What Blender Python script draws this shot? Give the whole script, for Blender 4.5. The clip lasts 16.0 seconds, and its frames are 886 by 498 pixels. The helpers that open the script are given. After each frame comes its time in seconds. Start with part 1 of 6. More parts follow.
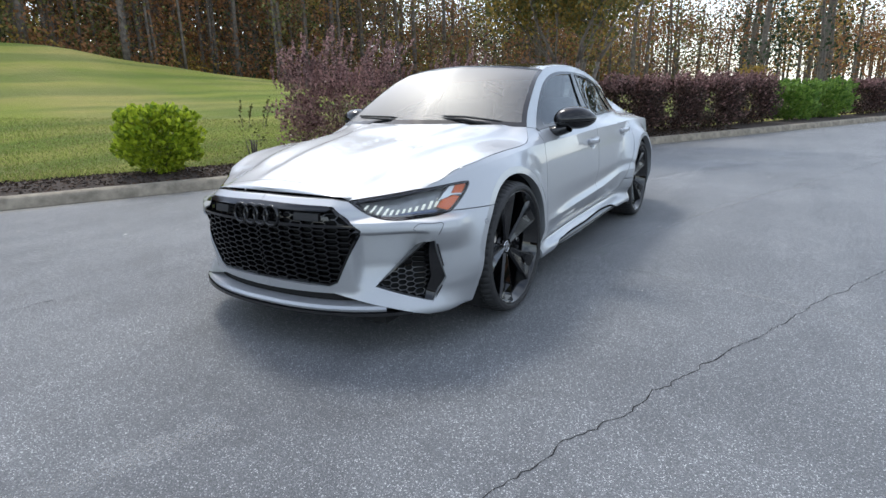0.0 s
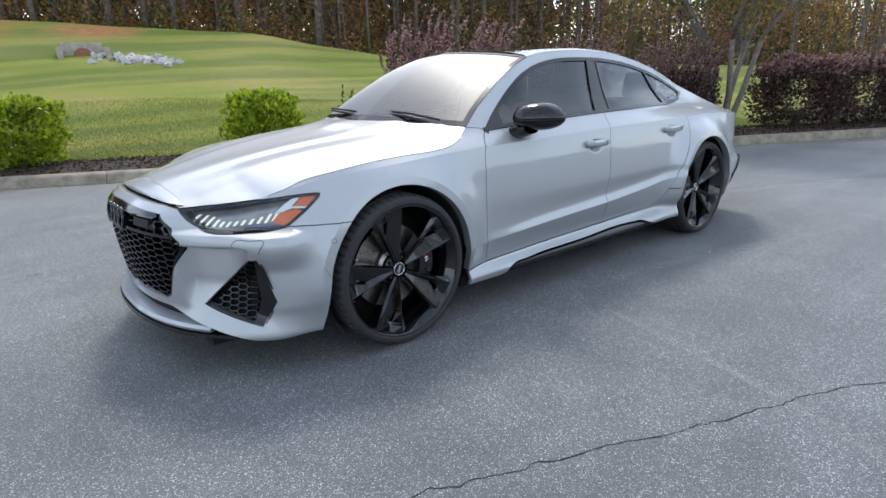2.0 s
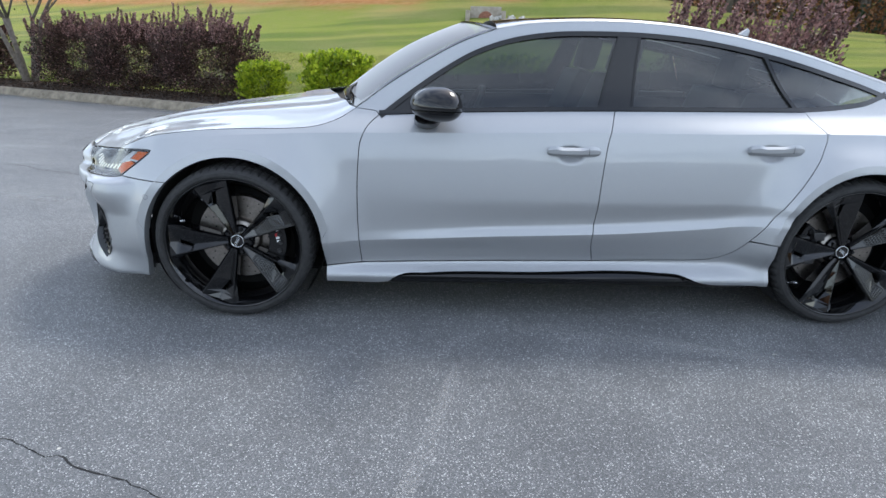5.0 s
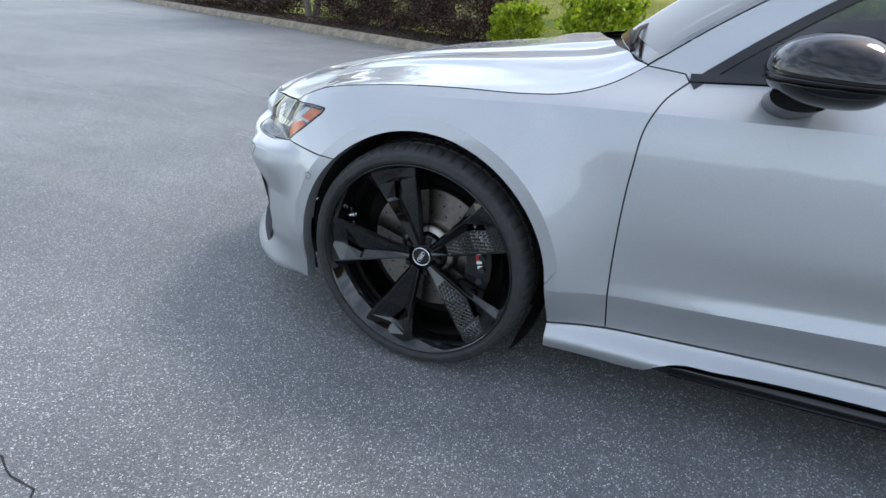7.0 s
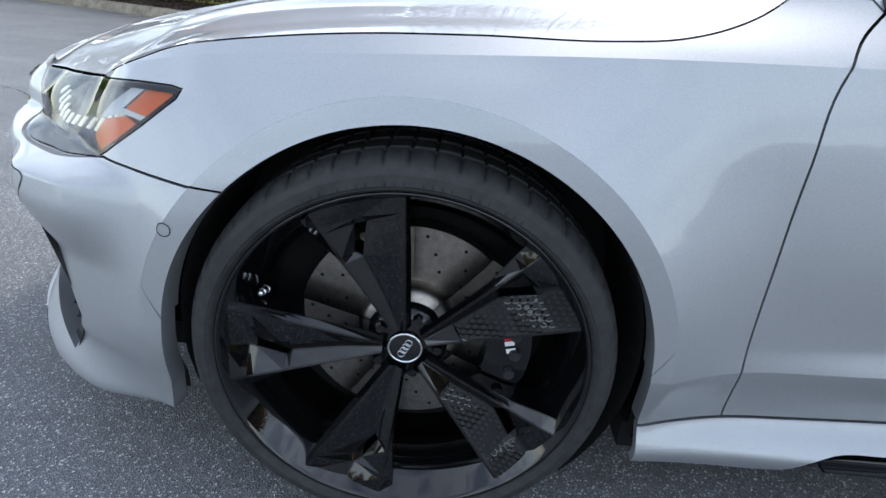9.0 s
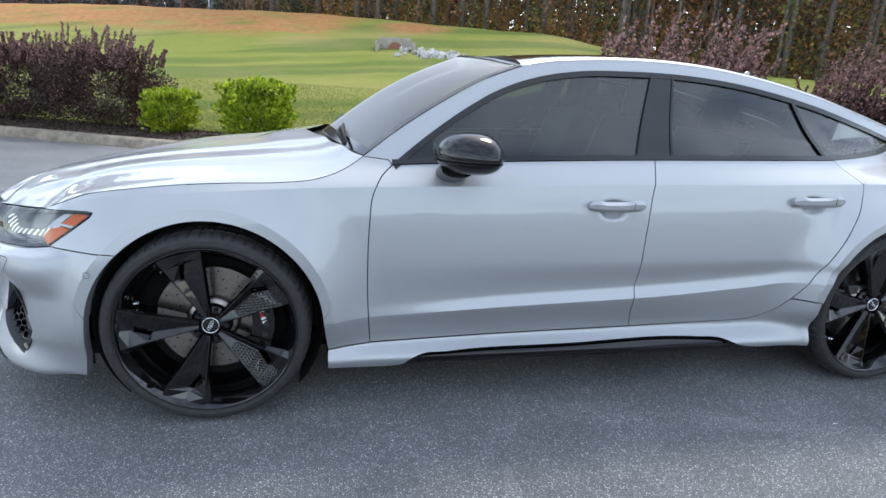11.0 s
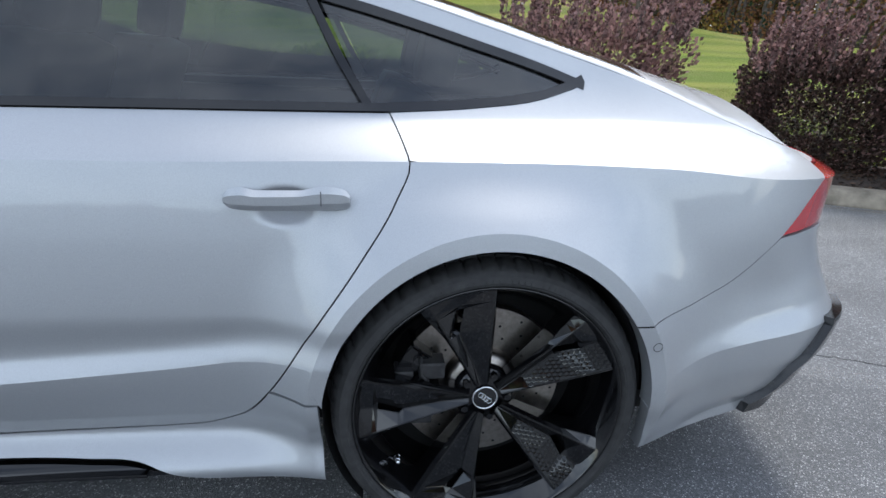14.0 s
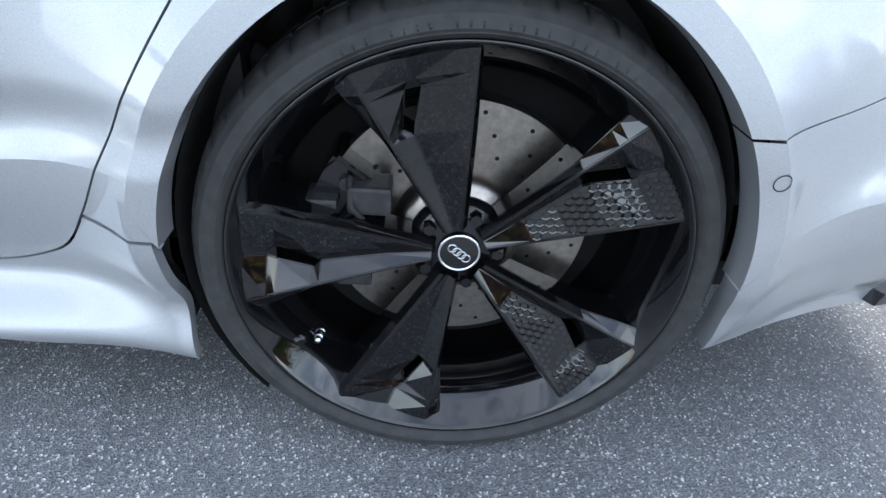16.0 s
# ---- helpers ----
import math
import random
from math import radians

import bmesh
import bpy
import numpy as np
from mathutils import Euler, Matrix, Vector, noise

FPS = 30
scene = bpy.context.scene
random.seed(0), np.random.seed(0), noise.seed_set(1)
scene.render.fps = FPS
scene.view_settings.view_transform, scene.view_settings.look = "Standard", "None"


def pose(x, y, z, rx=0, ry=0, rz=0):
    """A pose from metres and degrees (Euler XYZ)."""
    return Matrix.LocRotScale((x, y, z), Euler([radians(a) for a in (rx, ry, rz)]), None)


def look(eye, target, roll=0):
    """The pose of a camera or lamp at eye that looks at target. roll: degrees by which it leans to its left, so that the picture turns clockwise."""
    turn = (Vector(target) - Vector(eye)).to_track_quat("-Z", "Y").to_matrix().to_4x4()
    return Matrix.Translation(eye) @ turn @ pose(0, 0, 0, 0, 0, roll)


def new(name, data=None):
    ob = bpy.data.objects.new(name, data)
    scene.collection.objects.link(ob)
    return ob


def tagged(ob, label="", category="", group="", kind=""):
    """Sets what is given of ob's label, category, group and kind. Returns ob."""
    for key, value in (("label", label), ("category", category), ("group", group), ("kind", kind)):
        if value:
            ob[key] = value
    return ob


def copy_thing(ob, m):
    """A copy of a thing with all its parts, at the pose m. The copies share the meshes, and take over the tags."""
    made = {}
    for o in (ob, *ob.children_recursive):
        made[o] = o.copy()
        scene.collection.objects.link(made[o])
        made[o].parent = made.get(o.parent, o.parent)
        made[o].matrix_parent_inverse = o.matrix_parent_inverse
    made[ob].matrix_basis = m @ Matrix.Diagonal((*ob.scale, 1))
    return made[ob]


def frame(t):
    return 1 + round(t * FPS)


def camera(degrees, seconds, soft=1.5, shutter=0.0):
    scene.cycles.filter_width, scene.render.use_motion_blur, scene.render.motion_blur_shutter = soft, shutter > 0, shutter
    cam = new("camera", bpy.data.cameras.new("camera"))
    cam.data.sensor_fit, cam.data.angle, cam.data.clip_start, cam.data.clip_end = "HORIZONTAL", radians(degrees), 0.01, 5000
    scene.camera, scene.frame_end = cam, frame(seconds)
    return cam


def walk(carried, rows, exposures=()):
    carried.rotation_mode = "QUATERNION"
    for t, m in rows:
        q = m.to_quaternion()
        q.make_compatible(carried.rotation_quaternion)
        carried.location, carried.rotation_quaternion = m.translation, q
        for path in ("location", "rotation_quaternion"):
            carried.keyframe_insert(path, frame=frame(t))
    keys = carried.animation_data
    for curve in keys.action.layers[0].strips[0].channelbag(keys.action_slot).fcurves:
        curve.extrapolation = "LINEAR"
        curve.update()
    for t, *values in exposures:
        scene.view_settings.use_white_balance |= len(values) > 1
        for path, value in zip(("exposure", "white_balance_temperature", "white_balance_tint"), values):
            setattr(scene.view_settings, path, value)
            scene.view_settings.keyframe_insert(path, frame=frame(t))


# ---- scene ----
cam = camera(75.7, 16.0)
PATH = [
    (0, (-2.824, -2.165, 1.188), (-1.173, -1.161, 0.668), -1.4),
    (0.5, (-2.649, -2.399, 1.218), (-1.066, -1.301, 0.678), -1.4),
    (1, (-2.309, -2.584, 1.203), (-0.811, -1.375, 0.661), -1.5),
    (1.5, (-1.922, -2.773, 1.21), (-0.538, -1.44, 0.658), -1.6),
    (2, (-1.512, -2.975, 1.22), (-0.271, -1.512, 0.655), -1.4),
    (2.5, (-1.069, -3.125, 1.208), (0.007, -1.539, 0.636), -1.2),
    (3, (-0.639, -3.28, 1.201), (0.249, -1.583, 0.627), -0.6),
    (3.2, (-0.475, -3.346, 1.219), (0.338, -1.612, 0.642), -0.2),
    (5.3, (0.977, -3.446, 1.26), (0.878, -1.57, 0.574), 1.9),
    (5.5, (0.995, -3.366, 1.257), (0.782, -1.505, 0.558), 2.1),
    (6, (1.014, -3.103, 1.219), (0.507, -1.311, 0.49), 2.5),
    (6.5, (0.915, -2.767, 1.194), (0.23, -1.059, 0.412), 3.0),
    (7, (0.665, -2.35, 1.151), (-0.007, -0.666, 0.308), 2.9),
    (7.5, (0.395, -1.984, 1.086), (-0.101, -0.25, 0.222), 3.0),
    (8, (0.122, -1.631, 0.953), (-0.142, 0.148, 0.08), 3.1),
    (8.2, (0.028, -1.538, 0.89), (-0.131, 0.242, -0.009), 3.2),
    (10.5, (0.3, -2.587, 1.232), (0.401, -0.702, 0.572), 5.0),
    (11, (0.437, -2.924, 1.274), (0.824, -1.045, 0.707), 2.9),
    (11.5, (0.696, -3.067, 1.291), (1.31, -1.236, 0.769), 1.2),
    (12, (1.048, -3.048, 1.278), (1.75, -1.249, 0.757), 0.9),
    (12.5, (1.482, -2.853, 1.235), (2.18, -1.064, 0.677), 1.5),
    (13, (1.927, -2.617, 1.183), (2.558, -0.821, 0.571), 2.1),
    (13.5, (2.332, -2.345, 1.174), (2.807, -0.52, 0.506), 2.6),
    (14, (2.646, -2.016, 1.147), (2.913, -0.146, 0.491), 2.9),
    (14.5, (2.851, -1.721, 1.063), (2.912, 0.168, 0.407), 3.1),
    (15, (2.854, -1.543, 0.939), (2.917, 0.295, 0.152), 4.9),
    (15.5, (2.85, -1.511, 0.857), (2.947, 0.229, -0.125), 5.2),
    (16, (2.852, -1.551, 0.822), (2.984, 0.116, -0.276), 5.0),
]
walk(cam, [(t, look(eye, target, roll)) for t, eye, target, roll in PATH], [(0, 0.52), (3, 0.64), (5.5, 0.70), (8, 0.72), (11, 0.84), (12.5, 0.90), (13.5, 0.90), (14.5, 0.58), (15.0, 0.48), (15.5, 1.2), (16, 1.65)])

# ---- light ----
SUN = Vector((0.38, 0.58, 1.0)).normalized()
world = bpy.data.worlds.new("sky")
scene.world = world
world.use_nodes = True
wn, wl = world.node_tree.nodes, world.node_tree.links
wn.clear()
sky = wn.new("ShaderNodeTexSky")
sky.sky_type, sky.sun_disc = "NISHITA", False
sky.sun_elevation, sky.sun_rotation = math.asin(SUN.z), math.atan2(SUN.x, SUN.y)
sky.air_density, sky.dust_density, sky.ozone_density = 1.0, 1.2, 1.0
coord, mapping = wn.new("ShaderNodeTexCoord"), wn.new("ShaderNodeMapping")
mapping.inputs["Scale"].default_value = (1.0, 1.0, 2.6)
clouds, ramp = wn.new("ShaderNodeTexNoise"), wn.new("ShaderNodeValToRGB")
clouds.inputs["Scale"].default_value, clouds.inputs["Detail"].default_value = 2.8, 7.0
clouds.inputs["Roughness"].default_value = 0.55
ramp.color_ramp.elements[0].position, ramp.color_ramp.elements[1].position = 0.40, 0.58
ramp.color_ramp.elements[0].color = (0.30, 0.30, 0.30, 1)
cloud_tone = wn.new("ShaderNodeMix")
cloud_tone.data_type = "RGBA"
sky_out, sky_back = wn.new("ShaderNodeOutputWorld"), wn.new("ShaderNodeBackground")
sky_back.inputs["Strength"].default_value = 0.15
wl.new(coord.outputs["Generated"], mapping.inputs["Vector"])
wl.new(mapping.outputs["Vector"], clouds.inputs["Vector"])
wl.new(clouds.outputs["Fac"], ramp.inputs["Fac"])
height, haze, cover = wn.new("ShaderNodeSeparateXYZ"), wn.new("ShaderNodeMapRange"), wn.new("ShaderNodeMath")
haze.inputs["From Min"].default_value, haze.inputs["From Max"].default_value = 0.25, 0.95
haze.inputs["To Min"].default_value, haze.inputs["To Max"].default_value = 1.0, 0.42
cover.operation = "MULTIPLY"
wl.new(coord.outputs["Generated"], height.inputs["Vector"])
wl.new(height.outputs["Z"], haze.inputs["Value"])
wl.new(ramp.outputs["Color"], cover.inputs[0])
wl.new(haze.outputs["Result"], cover.inputs[1])
wl.new(cover.outputs["Value"], cloud_tone.inputs[0])
glow = wn.new("ShaderNodeMix")
glow.data_type, glow.blend_type = "RGBA", "ADD"
glow.inputs[0].default_value = 1.0
glow.inputs[7].default_value = (6.5, 6.85, 7.0, 1)
wl.new(sky.outputs["Color"], glow.inputs[6])
wl.new(glow.outputs[2], cloud_tone.inputs[7])
wl.new(sky.outputs["Color"], cloud_tone.inputs[6])
wl.new(cloud_tone.outputs[2], sky_back.inputs["Color"])
wl.new(sky_back.outputs["Background"], sky_out.inputs["Surface"])
sun = new("sun", bpy.data.lights.new("sun", "SUN"))
sun.data.energy, sun.data.angle, sun.data.color = 1.32, radians(13), (1.0, 0.985, 0.92)
sun.matrix_world = look(SUN * 60, (0, 0, 0))


# ---- materials ----
def material(name, color, rough=0.5, metal=0.0, coat=0.0, emit=0.0, spec=0.5):
    m = bpy.data.materials.new(name)
    m.use_nodes = True
    b = m.node_tree.nodes["Principled BSDF"]
    b.inputs["Base Color"].default_value = (*color, 1)
    b.inputs["Roughness"].default_value, b.inputs["Metallic"].default_value = rough, metal
    b.inputs["Coat Weight"].default_value, b.inputs["Coat Roughness"].default_value = coat, 0.03
    b.inputs["Specular IOR Level"].default_value = spec
    if emit:
        b.inputs["Emission Color"].default_value, b.inputs["Emission Strength"].default_value = (*color, 1), emit
    return m


def nodes_of(m):
    return m.node_tree.nodes, m.node_tree.links, m.node_tree.nodes["Principled BSDF"]


def noise_node(m, scale, detail=4.0, rough=0.6, stretch=None, coords="Object"):
    n, l, b = nodes_of(m)
    t, c, mp = n.new("ShaderNodeTexNoise"), n.new("ShaderNodeTexCoord"), n.new("ShaderNodeMapping")
    t.inputs["Scale"].default_value, t.inputs["Detail"].default_value, t.inputs["Roughness"].default_value = scale, detail, rough
    if stretch:
        mp.inputs["Scale"].default_value = stretch
    l.new(c.outputs[coords], mp.inputs["Vector"])
    l.new(mp.outputs["Vector"], t.inputs["Vector"])
    return t.outputs["Fac"]


def ramp_node(m, fac, *stops):
    n, l, b = nodes_of(m)
    r = n.new("ShaderNodeValToRGB")
    while len(r.color_ramp.elements) < len(stops):
        r.color_ramp.elements.new(0.5)
    for e, (p, c) in zip(r.color_ramp.elements, stops):
        e.position, e.color = p, (*c, 1)
    l.new(fac, r.inputs["Fac"])
    return r.outputs["Color"]


def mix_node(m, fac, a, b2, kind="MIX"):
    n, l, b = nodes_of(m)
    x = n.new("ShaderNodeMix")
    x.data_type, x.blend_type = "RGBA", kind
    for socket, v in ((0, fac), (6, a), (7, b2)):
        if isinstance(v, (int, float)):
            x.inputs[socket].default_value = v
        elif isinstance(v, tuple):
            x.inputs[socket].default_value = (*v, 1)
        else:
            l.new(v, x.inputs[socket])
    return x.outputs[2]


def bump_node(m, height, strength, distance=0.01, after=None):
    n, l, b = nodes_of(m)
    k = n.new("ShaderNodeBump")
    k.inputs["Strength"].default_value, k.inputs["Distance"].default_value = strength, distance
    l.new(height, k.inputs["Height"])
    if after:
        l.new(after, k.inputs["Normal"])
    l.new(k.outputs["Normal"], b.inputs["Normal"])
    return k.outputs["Normal"]


def paint_material():
    m = material("silver_paint", (0.50, 0.525, 0.56), 0.55, 0.76, 0.9)
    n, l, b = nodes_of(m)
    b.inputs["Coat Roughness"].default_value, b.inputs["Coat IOR"].default_value = 0.02, 1.45
    flake = noise_node(m, 900.0, 1.0)
    cloud = noise_node(m, 2.2, 3.0)
    c = ramp_node(m, flake, (0.35, (0.37, 0.383, 0.40)), (0.65, (0.45, 0.463, 0.48)))
    l.new(mix_node(m, ramp_node(m, cloud, (0.3, (0, 0, 0)), (0.8, (0.10, 0.10, 0.10))), c, (0.37, 0.375, 0.38)), b.inputs["Base Color"])
    return m


def rough_material(name, a, b2, scale, rough, bump=0.0, metal=0.0, coat=0.0, coords="Object"):
    m = material(name, a, rough, metal, coat)
    n, l, b = nodes_of(m)
    f = noise_node(m, scale, 6.0, coords=coords)
    l.new(ramp_node(m, f, (0.3, a), (0.7, b2)), b.inputs["Base Color"])
    if bump:
        bump_node(m, f, bump, 0.005)
    return m


def asphalt_material():
    m = material("asphalt", (0.06, 0.06, 0.065), 0.75)
    n, l, b = nodes_of(m)
    c = n.new("ShaderNodeTexCoord")
    v = n.new("ShaderNodeTexVoronoi")
    v.inputs["Scale"].default_value = 280.0
    l.new(c.outputs["Object"], v.inputs["Vector"])
    fine = noise_node(m, 260.0, 3.0, 0.7)
    spark = noise_node(m, 95.0, 2.0, 0.5)
    wide = noise_node(m, 0.55, 5.0, 0.6)
    patch = noise_node(m, 3.5, 5.0, 0.65)
    streak = noise_node(m, 1.0, 4.0, 0.6, (0.16, 2.6, 1.0))
    stone = ramp_node(m, v.outputs["Color"], (0.15, (0.085, 0.088, 0.093)), (0.70, (0.172, 0.177, 0.184)), (0.80, (0.26, 0.265, 0.27)), (0.90, (0.62, 0.62, 0.61)))
    tone = mix_node(m, 1.0, stone, ramp_node(m, wide, (0.3, (0.75, 0.76, 0.78)), (0.7, (1.2, 1.2, 1.2))), "MULTIPLY")
    tone = mix_node(m, 1.0, tone, ramp_node(m, patch, (0.3, (0.84, 0.84, 0.84)), (0.72, (1.16, 1.16, 1.15))), "MULTIPLY")
    tone = mix_node(m, 1.0, tone, ramp_node(m, streak, (0.35, (0.86, 0.86, 0.87)), (0.62, (1.0, 1.0, 1.0)), (0.78, (1.28, 1.27, 1.26))), "MULTIPLY")
    tone = mix_node(m, ramp_node(m, spark, (0.70, (0, 0, 0)), (0.76, (0.45, 0.45, 0.45))), tone, (0.24, 0.24, 0.24))
    l.new(tone, b.inputs["Base Color"])
    l.new(ramp_node(m, patch, (0.3, (0.44, 0.44, 0.44)), (0.7, (0.62, 0.62, 0.62))), b.inputs["Roughness"])
    first = bump_node(m, v.outputs["Distance"], 0.75, 0.004)
    bump_node(m, fine, 0.30, 0.002, first)
    return m


def lawn_material():
    m = material("lawn", (0.1, 0.14, 0.04), 0.9, spec=0.15)
    n, l, b = nodes_of(m)
    blades = noise_node(m, 42.0, 5.0, 0.85)
    tuft = noise_node(m, 2.6, 5.0, 0.65)
    wide = noise_node(m, 0.17, 4.0, 0.55)
    mow = noise_node(m, 0.5, 2.0, 0.4, (0.12, 1.3, 1.0))
    g = ramp_node(m, blades, (0.30, (0.105, 0.142, 0.022)), (0.52, (0.178, 0.218, 0.040)), (0.72, (0.285, 0.305, 0.080)))
    dry = ramp_node(m, blades, (0.25, (0.20, 0.17, 0.065)), (0.7, (0.40, 0.33, 0.15)))
    t = mix_node(m, ramp_node(m, wide, (0.42, (0, 0, 0)), (0.66, (0.62, 0.62, 0.62))), g, dry)
    t = mix_node(m, ramp_node(m, tuft, (0.42, (0, 0, 0)), (0.75, (0.5, 0.5, 0.5))), t, (0.20, 0.19, 0.07))
    t = mix_node(m, 1.0, t, ramp_node(m, mow, (0.42, (0.74, 0.84, 0.74)), (0.58, (1.24, 1.18, 1.06))), "MULTIPLY")
    # bare red clay on the upper bank
    sep = n.new("ShaderNodeAttribute")
    sep.attribute_name = "clay"
    soil = ramp_node(m, tuft, (0.3, (0.36, 0.14, 0.045)), (0.7, (0.50, 0.25, 0.11)))
    l.new(mix_node(m, sep.outputs["Fac"], t, soil), b.inputs["Base Color"])
    bump_node(m, blades, 0.8, 0.05)
    return m


def leaf_material(name, dark, light, rough=0.45, thin=0.35):
    """A leaf that lets part of the light through."""
    m = material(name, light, rough, spec=0.35)
    n, l, b = nodes_of(m)
    g = n.new("ShaderNodeNewGeometry")
    tone = ramp_node(m, g.outputs["Random Per Island"], (0.0, dark), (1.0, light))
    l.new(tone, b.inputs["Base Color"])
    through_leaf, mix = n.new("ShaderNodeBsdfTranslucent"), n.new("ShaderNodeMixShader")
    l.new(tone, through_leaf.inputs["Color"])
    mix.inputs[0].default_value = thin
    l.new(b.outputs["BSDF"], mix.inputs[1])
    l.new(through_leaf.outputs["BSDF"], mix.inputs[2])
    l.new(mix.outputs["Shader"], n["Material Output"].inputs["Surface"])
    return m


def glass_material(name, tint, rough=0.0, ior=1.5):
    m = bpy.data.materials.new(name)
    m.use_nodes = True
    n, l = m.node_tree.nodes, m.node_tree.links
    n.clear()
    o, mix, fres = n.new("ShaderNodeOutputMaterial"), n.new("ShaderNodeMixShader"), n.new("ShaderNodeFresnel")
    t, g = n.new("ShaderNodeBsdfTransparent"), n.new("ShaderNodeBsdfGlossy")
    fres.inputs["IOR"].default_value = ior
    t.inputs["Color"].default_value = (*tint, 1)
    g.inputs["Roughness"].default_value = rough
    l.new(fres.outputs["Fac"], mix.inputs[0])
    l.new(t.outputs["BSDF"], mix.inputs[1])
    l.new(g.outputs["BSDF"], mix.inputs[2])
    l.new(mix.outputs["Shader"], o.inputs["Surface"])
    return m


PAINT = paint_material()
GLOSS_BLACK = material("gloss_black", (0.005, 0.005, 0.006), 0.06)
WHEEL_BLACK = material("wheel_black", (0.003, 0.003, 0.0035), 0.03, 0.0, 0.30, spec=0.5)
BLACK_TRIM = rough_material("black_trim", (0.008, 0.008, 0.009), (0.015, 0.015, 0.016), 60, 0.14)
MATT_BLACK = rough_material("matt_black_plastic", (0.010, 0.010, 0.011), (0.018, 0.018, 0.018), 80, 0.75, 0.2)
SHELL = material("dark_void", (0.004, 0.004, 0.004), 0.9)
RUBBER = rough_material("tyre_rubber", (0.018, 0.018, 0.019), (0.036, 0.036, 0.036), 45, 0.70, 0.15)
RUBBER.node_tree.nodes["Principled BSDF"].inputs["Specular IOR Level"].default_value = 0.36
CASTING = rough_material("dark_casting", (0.018, 0.018, 0.019), (0.045, 0.045, 0.047), 50, 0.45, 0.1, 0.3)
STEEL = rough_material("brake_steel", (0.24, 0.22, 0.20), (0.37, 0.34, 0.31), 70, 0.34, 0.05, 1.0)
CHROME = material("bright_metal", (0.75, 0.76, 0.78), 0.15, 1.0)
SATIN = material("satin_silver", (0.58, 0.60, 0.64), 0.28, 0.9, 0.5)
RED_MARK = material("red_mark", (0.55, 0.02, 0.03), 0.4)
WHITE_MARK = material("white_mark", (0.8, 0.8, 0.8), 0.4)
AMBER = material("amber_reflector", (0.75, 0.16, 0.03), 0.25, 0.0, 0.6)
TAIL_RED = material("red_lamp", (0.45, 0.008, 0.012), 0.15, 0.0, 1.0)
LAMP_WHITE = material("running_light", (0.85, 0.88, 0.80), 0.3, emit=0.3)
LAMP_DARK = rough_material("lamp_housing", (0.24, 0.25, 0.25), (0.40, 0.41, 0.41), 25, 0.25, 0.0, 0.5)
LAMP_SILVER = material("lamp_silver", (0.78, 0.81, 0.81), 0.25, 0.3, 0.5)
LAMP_BLUE = material("lamp_projector", (0.12, 0.15, 0.24), 0.12, 0.4, 1.0)
SIDE_GLASS = glass_material("tinted_glass", (0.34, 0.42, 0.42), 0.0, 1.85)
SCREEN_GLASS = glass_material("windscreen_glass", (0.55, 0.66, 0.65), 0.46, 2.2)
LENS_GLASS = glass_material("lens_glass", (0.93, 0.94, 0.95))
ROOF_GLASS = material("roof_glass", (0.010, 0.011, 0.012), 0.05, 0.0, 1.0)
LEATHER = rough_material("dark_leather", (0.016, 0.016, 0.018), (0.03, 0.03, 0.032), 40, 0.5, 0.1)
ASPHALT = asphalt_material()
LAWN = lawn_material()
CONCRETE = rough_material("kerb_concrete", (0.15, 0.127, 0.096), (0.32, 0.275, 0.21), 7, 0.88, 0.4)
MULCH = rough_material("bark_mulch", (0.018, 0.013, 0.010), (0.075, 0.052, 0.038), 38, 0.95, 1.0)
def scuff_material(name, dark, light, least):
    m = rough_material(name, dark, light, 120, 0.8)
    n, l, b = nodes_of(m)
    grain, cloud = noise_node(m, 70.0, 5.0, 0.8), noise_node(m, 2.5, 4.0)
    f = mix_node(m, 1.0, ramp_node(m, grain, (0.46, (0, 0, 0)), (0.62, (1, 1, 1))), ramp_node(m, cloud, (0.32, (least, least, least)), (0.66, (0.90, 0.90, 0.90))), "MULTIPLY")
    clear, mix = n.new("ShaderNodeBsdfTransparent"), n.new("ShaderNodeMixShader")
    l.new(f, mix.inputs[0])
    l.new(clear.outputs["BSDF"], mix.inputs[1])
    l.new(b.outputs["BSDF"], mix.inputs[2])
    l.new(mix.outputs["Shader"], n["Material Output"].inputs["Surface"])
    return m


SCUFF = scuff_material("pale_scuff", (0.26, 0.26, 0.26), (0.46, 0.46, 0.455), 0.25)
SAND = scuff_material("pale_sand", (0.34, 0.29, 0.21), (0.56, 0.49, 0.37), 0.85)
CRACK = rough_material("crack_tar", (0.008, 0.008, 0.009), (0.02, 0.02, 0.02), 40, 0.9)
BARK = rough_material("pale_bark", (0.10, 0.085, 0.070), (0.24, 0.20, 0.165), 14, 0.85, 0.5)
WOOD_BARK = rough_material("woodland_bark", (0.05, 0.042, 0.036), (0.19, 0.155, 0.13), 5, 0.9, 0.5)
LEAF_LIME = leaf_material("lime_leaf", (0.11, 0.19, 0.012), (0.52, 0.60, 0.05), 0.4)
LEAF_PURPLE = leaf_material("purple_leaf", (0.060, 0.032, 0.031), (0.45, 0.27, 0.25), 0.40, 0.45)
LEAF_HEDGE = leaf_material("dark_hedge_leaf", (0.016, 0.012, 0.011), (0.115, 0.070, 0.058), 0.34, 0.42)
LEAF_GREEN = leaf_material("bright_green_leaf", (0.06, 0.14, 0.02), (0.24, 0.36, 0.07))
LEAF_GRASS = leaf_material("grass_blade", (0.11, 0.16, 0.024), (0.30, 0.36, 0.075), 0.6)
